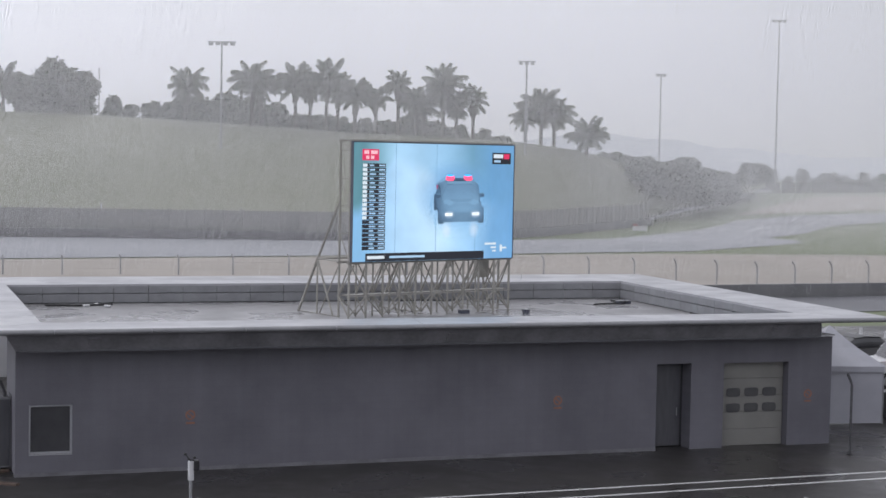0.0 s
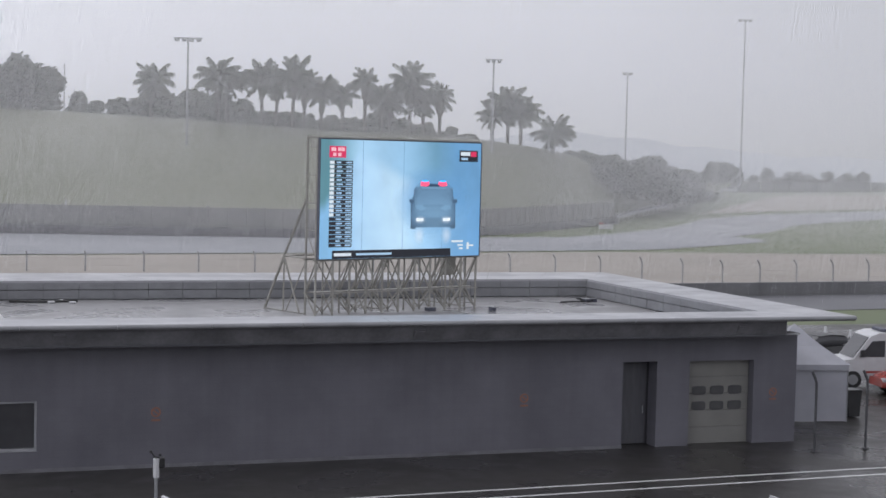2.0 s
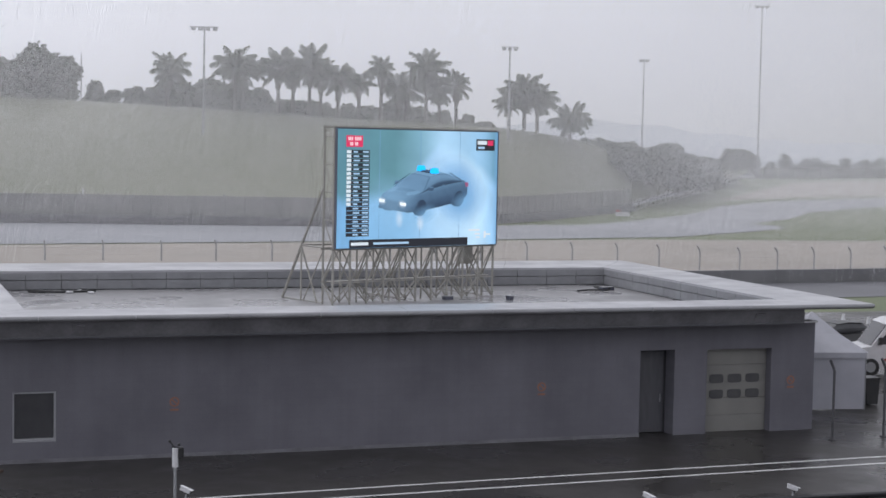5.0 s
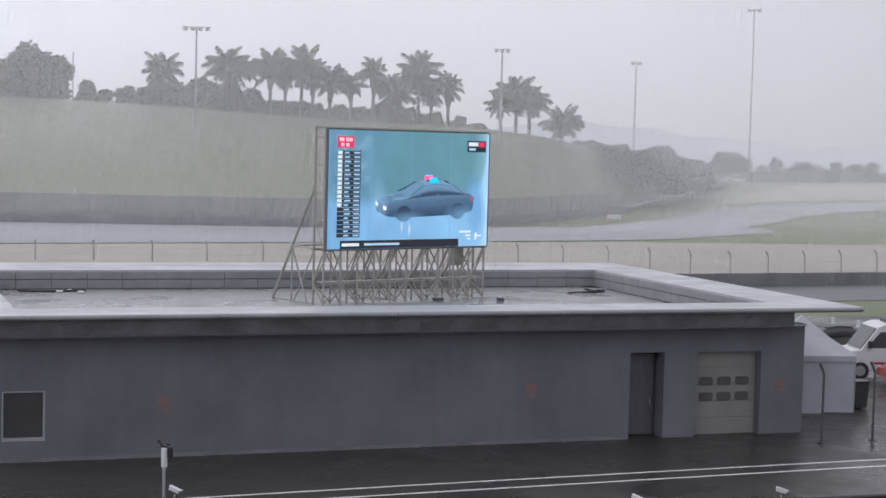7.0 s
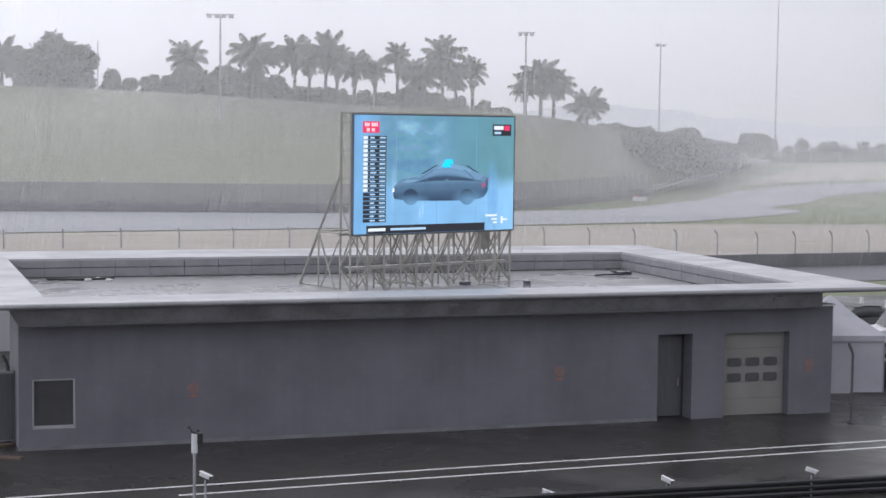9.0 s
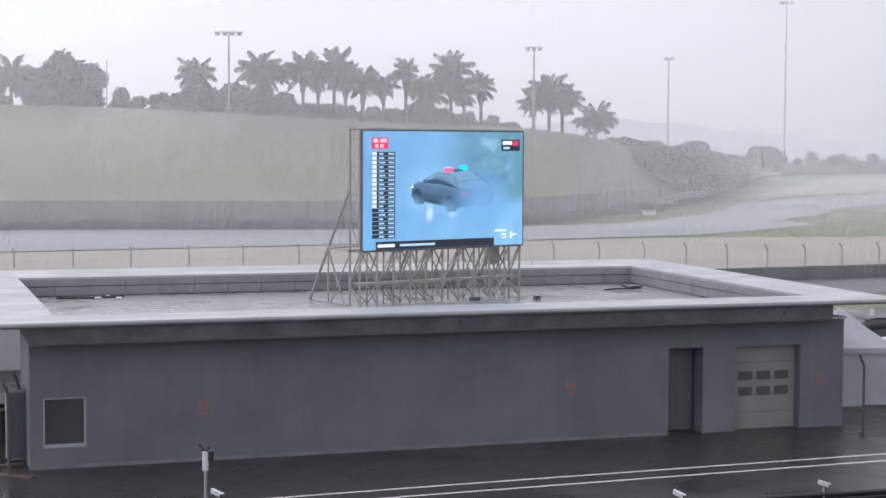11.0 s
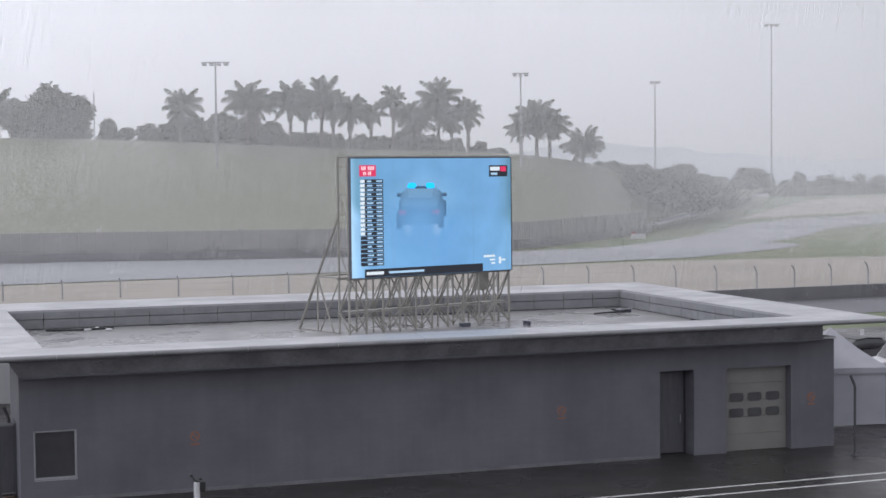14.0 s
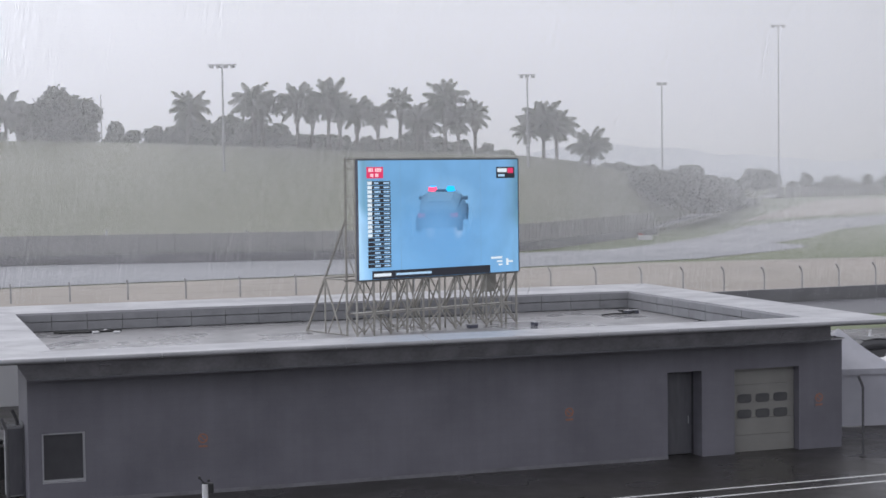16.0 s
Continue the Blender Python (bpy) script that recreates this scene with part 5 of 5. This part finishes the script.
for k in range(46):
    u = k / 45
    p = Vector((104, 178, 0)).lerp(Vector((152, 243, 0)), u)
    side = rng.uniform(-1.1, 0.8)
    z = lerp_list([0, 0.3, 1], [6.4, 5.0, 3.6], u) - side * lerp_list([0, 1], [2.4, 1.2], u)
    tree("shrub", "dark green shrub on hill shoulder", (p.x + side * 4.5, p.y - side * 2.4, z - 1.2), rng.uniform(2.0, 3.4), rng.uniform(4, 7), 300 + k, 190, 0.42)

# ---- paddock right of the building: tent, bin, vehicles ----
tent = thing("gazebo_tent", "white canvas gazebo tent with pyramid roof", "tent", pose(29.0, 4.9, 0, 0, 0, -12))
part("wall_sheet", box(-1.5, -1.5, 0.03, 1.5, -1.46, 2.05), M_CANVAS, tent)
part("wall_sheet", box(1.46, -1.46, 0.03, 1.5, 1.5, 2.05), M_CANVAS, tent)
part("wall_sheet", box(-1.5, -1.46, 0.03, -1.46, 1.5, 2.05), M_CANVAS, tent)
bm = bmesh.new()
ring = [bm.verts.new(p) for p in ((-1.56, -1.56, 2.05), (1.56, -1.56, 2.05), (1.56, 1.56, 2.05), (-1.56, 1.56, 2.05))]
mid = [bm.verts.new((p.co.x * 0.5, p.co.y * 0.5, 2.62)) for p in ring]
top = bm.verts.new((0, 0, 3.35))
for k in range(4):
    bm.faces.new((ring[k], ring[(k + 1) % 4], mid[(k + 1) % 4], mid[k]))
    bm.faces.new((mid[k], mid[(k + 1) % 4], top))
part("roof", bm, M_CANVAS, tent, "white peaked canvas roof")
for x, y in ((-1.5, -1.5), (1.5, -1.5), (1.5, 1.5), (-1.5, 1.5)):
    part("leg", tube([(x, y, 0), (x, y, 2.05)], 0.025), M_GALV, tent)
    part("valance", box(min(x, 0) - 0.0, y - 0.07, 1.85, max(x, 0), y - 0.06, 2.05), M_CANVAS, tent)
wb = thing("wheelie_bin", "dark plastic wheeled bin beside tent", "bin", pose(31.0, 4.2, 0))
part("body", prism([(-0.22, 0.05), (0.22, 0.05), (0.29, 0.95), (-0.29, 0.95)], -0.3, 0.3), M_BLACK, wb)
part("lid", box(-0.31, -0.33, 0.95, 0.31, 0.33, 1.02, 0.02), M_BLACK, wb)
for s in (-1, 1):
    part("wheel", tube([(s * 0.2, 0.3, 0.1), (s * 0.28, 0.3, 0.1)], 0.1, 10), M_TYRE, wb)


def wheels(v, xs_, half, r):
    for x in xs_:
        for s in (-1, 1):
            w = part("wheel", tube([(x, s * (half - 0.22), r), (x, s * half, r)], r, 18), M_TYRE, v)
            part("rim", tube([(x, s * (half - 0.02), r), (x, s * (half + 0.012), r)], r * 0.6, 12), M_GALV, w)


def van(m):
    v = thing("ambulance_van", "white ambulance van with red stripe on wet asphalt", "van", m)
    part("body", prism([(-2.6, 0.35), (2.55, 0.35), (2.62, 0.95), (2.4, 1.12), (1.75, 1.2), (1.05, 2.15), (0.7, 2.28), (-2.5, 2.3), (-2.62, 2.1)], -0.95, 0.95), M_WHITE, v)
    part("windscreen", prism([(1.72, 1.27), (1.76, 1.25), (1.14, 2.1), (1.08, 2.1)], -0.82, 0.82), M_PANE, v)
    for s in (-1, 1):
        y0, y1 = (0.952, 0.96) if s > 0 else (-0.96, -0.952)
        part("side_window", prism([(0.45, 1.3), (1.5, 1.3), (0.98, 1.95), (0.45, 1.98)], y0, y1), M_PANE, v)
        part("side_window", prism([(-0.9, 1.35), (0.25, 1.35), (0.25, 1.98), (-0.9, 1.98)], y0, y1), M_PANE, v)
        part("stripe", prism([(-2.58, 0.64), (1.2, 0.64), (1.2, 0.72), (-2.58, 0.8)], y0 * 1.002, y1 * 1.002), M_RED, v, "red reflective stripe")
        part("headlamp", box(2.5, s * 0.7 - 0.16, 0.8, 2.62, s * 0.7 + 0.16, 1.0, 0.03), M_FRAME, v)
        part("mirror", box(1.35, s * 1.08 - 0.08, 1.3, 1.5, s * 1.08 + 0.08, 1.6, 0.02), M_BLACK, v)
    part("bumper", box(2.5, -0.93, 0.3, 2.72, 0.93, 0.55, 0.04), M_BLACK, v)
    part("roof_beacon", box(0.2, -0.6, 2.29, 0.5, 0.6, 2.42, 0.03), M_CASE, v, "dark roof light bar")
    wheels(v, (-1.6, 1.75), 0.96, 0.36)
    return v


van(pose(37.4, 11.2, 0, 0, 0, 165))


def saloon(m, paint, label):
    c = thing("parked_car", label, "car", m, "parked cars")
    part("body", car_section([(-2.15, 0.75, 0.45, 0.9), (-2.0, 0.86, 0.3, 1.0), (-1.0, 0.9, 0.24, 1.0), (0.6, 0.9, 0.24, 0.96), (1.7, 0.86, 0.28, 0.86), (2.15, 0.7, 0.36, 0.68)]), paint, c, smooth=False)
    part("cabin", car_section([(-1.9, 0.68, 0.95, 1.0), (-1.2, 0.66, 0.95, 1.4), (-0.3, 0.66, 0.95, 1.46), (0.35, 0.66, 0.94, 1.4), (1.15, 0.72, 0.9, 0.95)]), M_PANE, c)
    part("roof", car_section([(-1.2, 0.62, 1.4, 1.43), (-0.3, 0.63, 1.46, 1.49), (0.32, 0.6, 1.4, 1.43)]), paint, c)
    for s in (-1, 1):
        part("headlamp", box(1.95, s * 0.58 - 0.15, 0.58, 2.14, s * 0.58 + 0.15, 0.72, 0.03), M_FRAME, c)
        part("mirror", box(0.6, s * 0.98 - 0.09, 0.95, 0.75, s * 0.98 + 0.09, 1.1, 0.03), paint, c)
    wheels(c, (-1.3, 1.35), 0.9, 0.33)
    return c


saloon(pose(37.5, 8.6, 0, 0, 0, 168), M_RED, "small red parked car on wet asphalt")
saloon(pose(38.0, 17.5, 0, 0, 0, -170), M_BLACK, "dark parked car behind tent")
saloon(pose(45.5, 19.5, 0, 0, 0, -165), M_BLACK, "dark parked car beside van")
saloon(pose(*(194.74, 302.75, 1.96)[:2], (194.74, 302.75, 1.96)[2] - 0.3, 0, 0, 150), M_WHITE, "white car far away beside trees")
for p in ((46.60, 30.08, 0.00), (47.03, 28.36, 0.00)):
    c = thing("marker_cone", "small white marker on grass", "marker", pose(p[0], p[1], -0.05), "grass markers")
    part("body", tube([(0, 0, 0), (0, 0, 0.42)], 0.12, 8, r_end=0.08), M_WHITE, c)

# ---- left of the building ----
for q, hh in (((-0.44, -0.77, 0.00), 2.6), ((0.01, 1.64, 0.00), 2.5), ((-0.40, 5.46, 0.00), 2.5)):
    p = bent_post(hh, -0.14, r=0.05)
    p.location = (q[0], q[1], 0)
cabin = thing("service_cabin", "pale grey service cabin behind the building", "cabin", pose(-1.2, 21, 0))
part("body", box(-3.4, 0, 0, 3.2, 3, 2.5, 0.02), M_PALE, cabin)
part("roof", box(-3.5, -0.1, 2.5, 3.3, 3.1, 2.62), M_NOSE, cabin)
part("door", box(0.2, -0.04, 0.02, 1.1, -0.003, 2.05), M_DOOR, cabin)
locker = thing("storage_locker", "blue-grey metal storage locker beside building", "locker", pose(*(-0.09, 1.32, 0.00)[:2], 0, 0, 0, 4))
part("body", box(-0.22, 0, 0.05, 0.24, 0.6, 2.05, 0.01), M_PANEL, locker)
part("door", box(-0.2, -0.02, 0.1, 0.22, -0.002, 2.0), M_DOOR, locker)
for q in ((-0.42, 5.99, 0.00), (-0.29, 4.80, 0.00), (-0.59, 6.58, 0.00)):
    b = thing("tyre_stack", "stack of black tyres on wet asphalt", "tyres", pose(q[0], q[1], 0), "tyre stacks")
    for k in range(4):
        part("tyre", tube([(0, 0, 0.25 * k), (0, 0, 0.25 * k + 0.05), (0, 0, 0.25 * k + 0.19), (0, 0, 0.25 * k + 0.24)], 0.3, 16), M_TYRE, b)
for q, a in (((-0.49, 0.76, 0.00), 20), ((-0.32, -0.81, 0.00), -35)):
    pl = thing("timber_plank", "wet brown timber plank lying on asphalt", "plank", pose(q[0], q[1], 0, 0, 0, a), "planks by the wall")
    part("board", box(-0.6, -0.1, 0.0, 0.6, 0.1, 0.06, 0.005), M_TIMBER, pl)

# ---- rain: evenly spaced fine strands in curtains over the track, doubling as distance haze ----
rain_me = bpy.data.meshes.new("rain")
rng, drops = np.random.default_rng(4), []
# each curtain's distance and coverage sets how far it veils what stands behind
for far, gap, wide, tall in ((122.0, 0.0125, 0.0014, 3.5), (168.0, 0.0068, 0.0016, 4.0), (216.0, 0.0125, 0.0034, 6.0), (290.0, 0.02, 0.005, 7.0)):
    az0 = np.arange(0.0, 0.69, gap / far)
    for level in range(int(far * 0.26 / tall)):
        n = len(az0)
        az = az0 + rng.uniform(-0.2, 0.2, n) * gap / far
        r = far * (1 + rng.uniform(-0.09, 0.09, n))
        px, py = -3.4 + np.sin(az) * r, -47.4 + np.cos(az) * r
        dx, dy = wide / 2 * np.cos(az), -wide / 2 * np.sin(az)
        lean = 0.13 * tall * r / far
        z0 = level * tall + rng.uniform(0, 1, n) * tall * 0.6 * (level == 0)
        z1 = np.full(n, (level + 1) * tall)
        drops.append(np.stack([np.stack([px - dx, py - dy, z0], 1), np.stack([px + dx, py + dy, z0], 1),
                               np.stack([px + dx + lean, py + dy, z1], 1), np.stack([px - dx + lean, py - dy, z1], 1)], 1).reshape(-1, 3))
allco = np.concatenate(drops)
N = len(allco) // 4
rain_me.vertices.add(4 * N)
rain_me.vertices.foreach_set("co", allco.astype(np.float32).ravel())
rain_me.loops.add(4 * N)
rain_me.loops.foreach_set("vertex_index", np.arange(4 * N, dtype=np.int32))
rain_me.polygons.add(N)
rain_me.polygons.foreach_set("loop_start", np.arange(0, 4 * N, 4, dtype=np.int32))
rain_me.update(calc_edges=True)
rain_me.materials.append(M_DROP)
tagged(new("rain", rain_me), "fine rain strands over the track, doubling as haze", "rain", kind="stuff")


# ---- what moves: the car in the picture and its beacons ----
def motions():
    shots = [(0, .643, .46, -86), (0.5, .66, .49, -87), (1, .665, .51, -88), (1.5, .668, .52, -89), (2, .69, .53, -90), (2.5, .713, .55, -90), (3, .72, .52, -91), (3.5, .67, .5, -94), (4, .52, .49, -106),
             (4.2, .48, .49, -112), (5.3, .55, .51, -138), (6.3, .62, .53, -154), (6.5, .62, .55, -157), (7, .59, .57, -164), (7.5, .59, .58, -170), (8, .57, .59, -177), (8.5, .535, .57, -181), (9, .53, .57, -186),
             (9.5, .545, .53, -194), (10, .56, .51, -205), (10.2, .57, .5, -210), (11.2, .53, .47, -242), (12.3, .48, .435, -263), (12.5, .47, .42, -265), (13, .40, .37, -269), (13.5, .375, .38, -271), (14, .42, .385, -273),
             (14.5, .49, .38, -278), (15, .51, .39, -280), (15.5, .51, .42, -278), (16, .505, .40, -276)]
    rows = []
    for t, u, v, turn in shots:
        m = Matrix.Translation((u * SW, -0.03 / FLAT, (1 - v) * SH)) @ pose(0, 0, 0, lerp_list([0, 4.2, 6.3, 10.2, 12.3, 16], [11, 11, 7, 7, 9, 9], t)) @ pose(0, 0, 0, 0, 0, turn) @ Matrix.Translation((0, 0, -0.7))
        rows.append((t, m))
    walk(car, rows)
    # the filming camera pans after the car, so the scenery behind it turns past
    pan = [(0, 2), (1.5, 0), (3, -3), (4.2, 8), (5.2, 58), (6.3, 108), (7, 116), (8, 130), (9, 152), (10.2, 168), (11.2, 218), (12.3, 260), (13, 263), (14.5, 268), (16, 266)]
    walk(scenery, [(t, DRUM @ pose(0, 0, 0, 0, 0, a)) for t, a in pan])
    # which colour each beacon turns to the lens: r red, b blue, n between
    left = "rrbbrbrrr" "rbrb" "rrrbbbrb" "rbrb" "brrbbbbb"
    right = "rbbbrrbbr" "rbbb" "rbrbbbrr" "brbr" "rrrbbbrr"
    for b, s, seq in ((beacons[0], -0.4, left), (beacons[1], 0.4, right)):
        turn, out = 0.0, []
        for k in range(33):
            t = k * 0.5
            goal = {"r": 0.0, "b": 180.0, "n": 90.0}[seq[k]]
            head = float(np.interp(t, [r[0] for r in shots], [r[3] for r in shots]))
            face = -90 - head + goal
            while face < turn - 1e-6:
                face += 360
            for i in range(1, 6):
                out.append((max(0, t - 0.5 + 0.1 * i), turn + (face - turn) * i / 5) if k else (0.0, face))
                if not k:
                    break
            turn = face
        walk(b, [(t, pose(-0.25, s, 1.37, 0, 0, a)) for t, a in out])


motions()
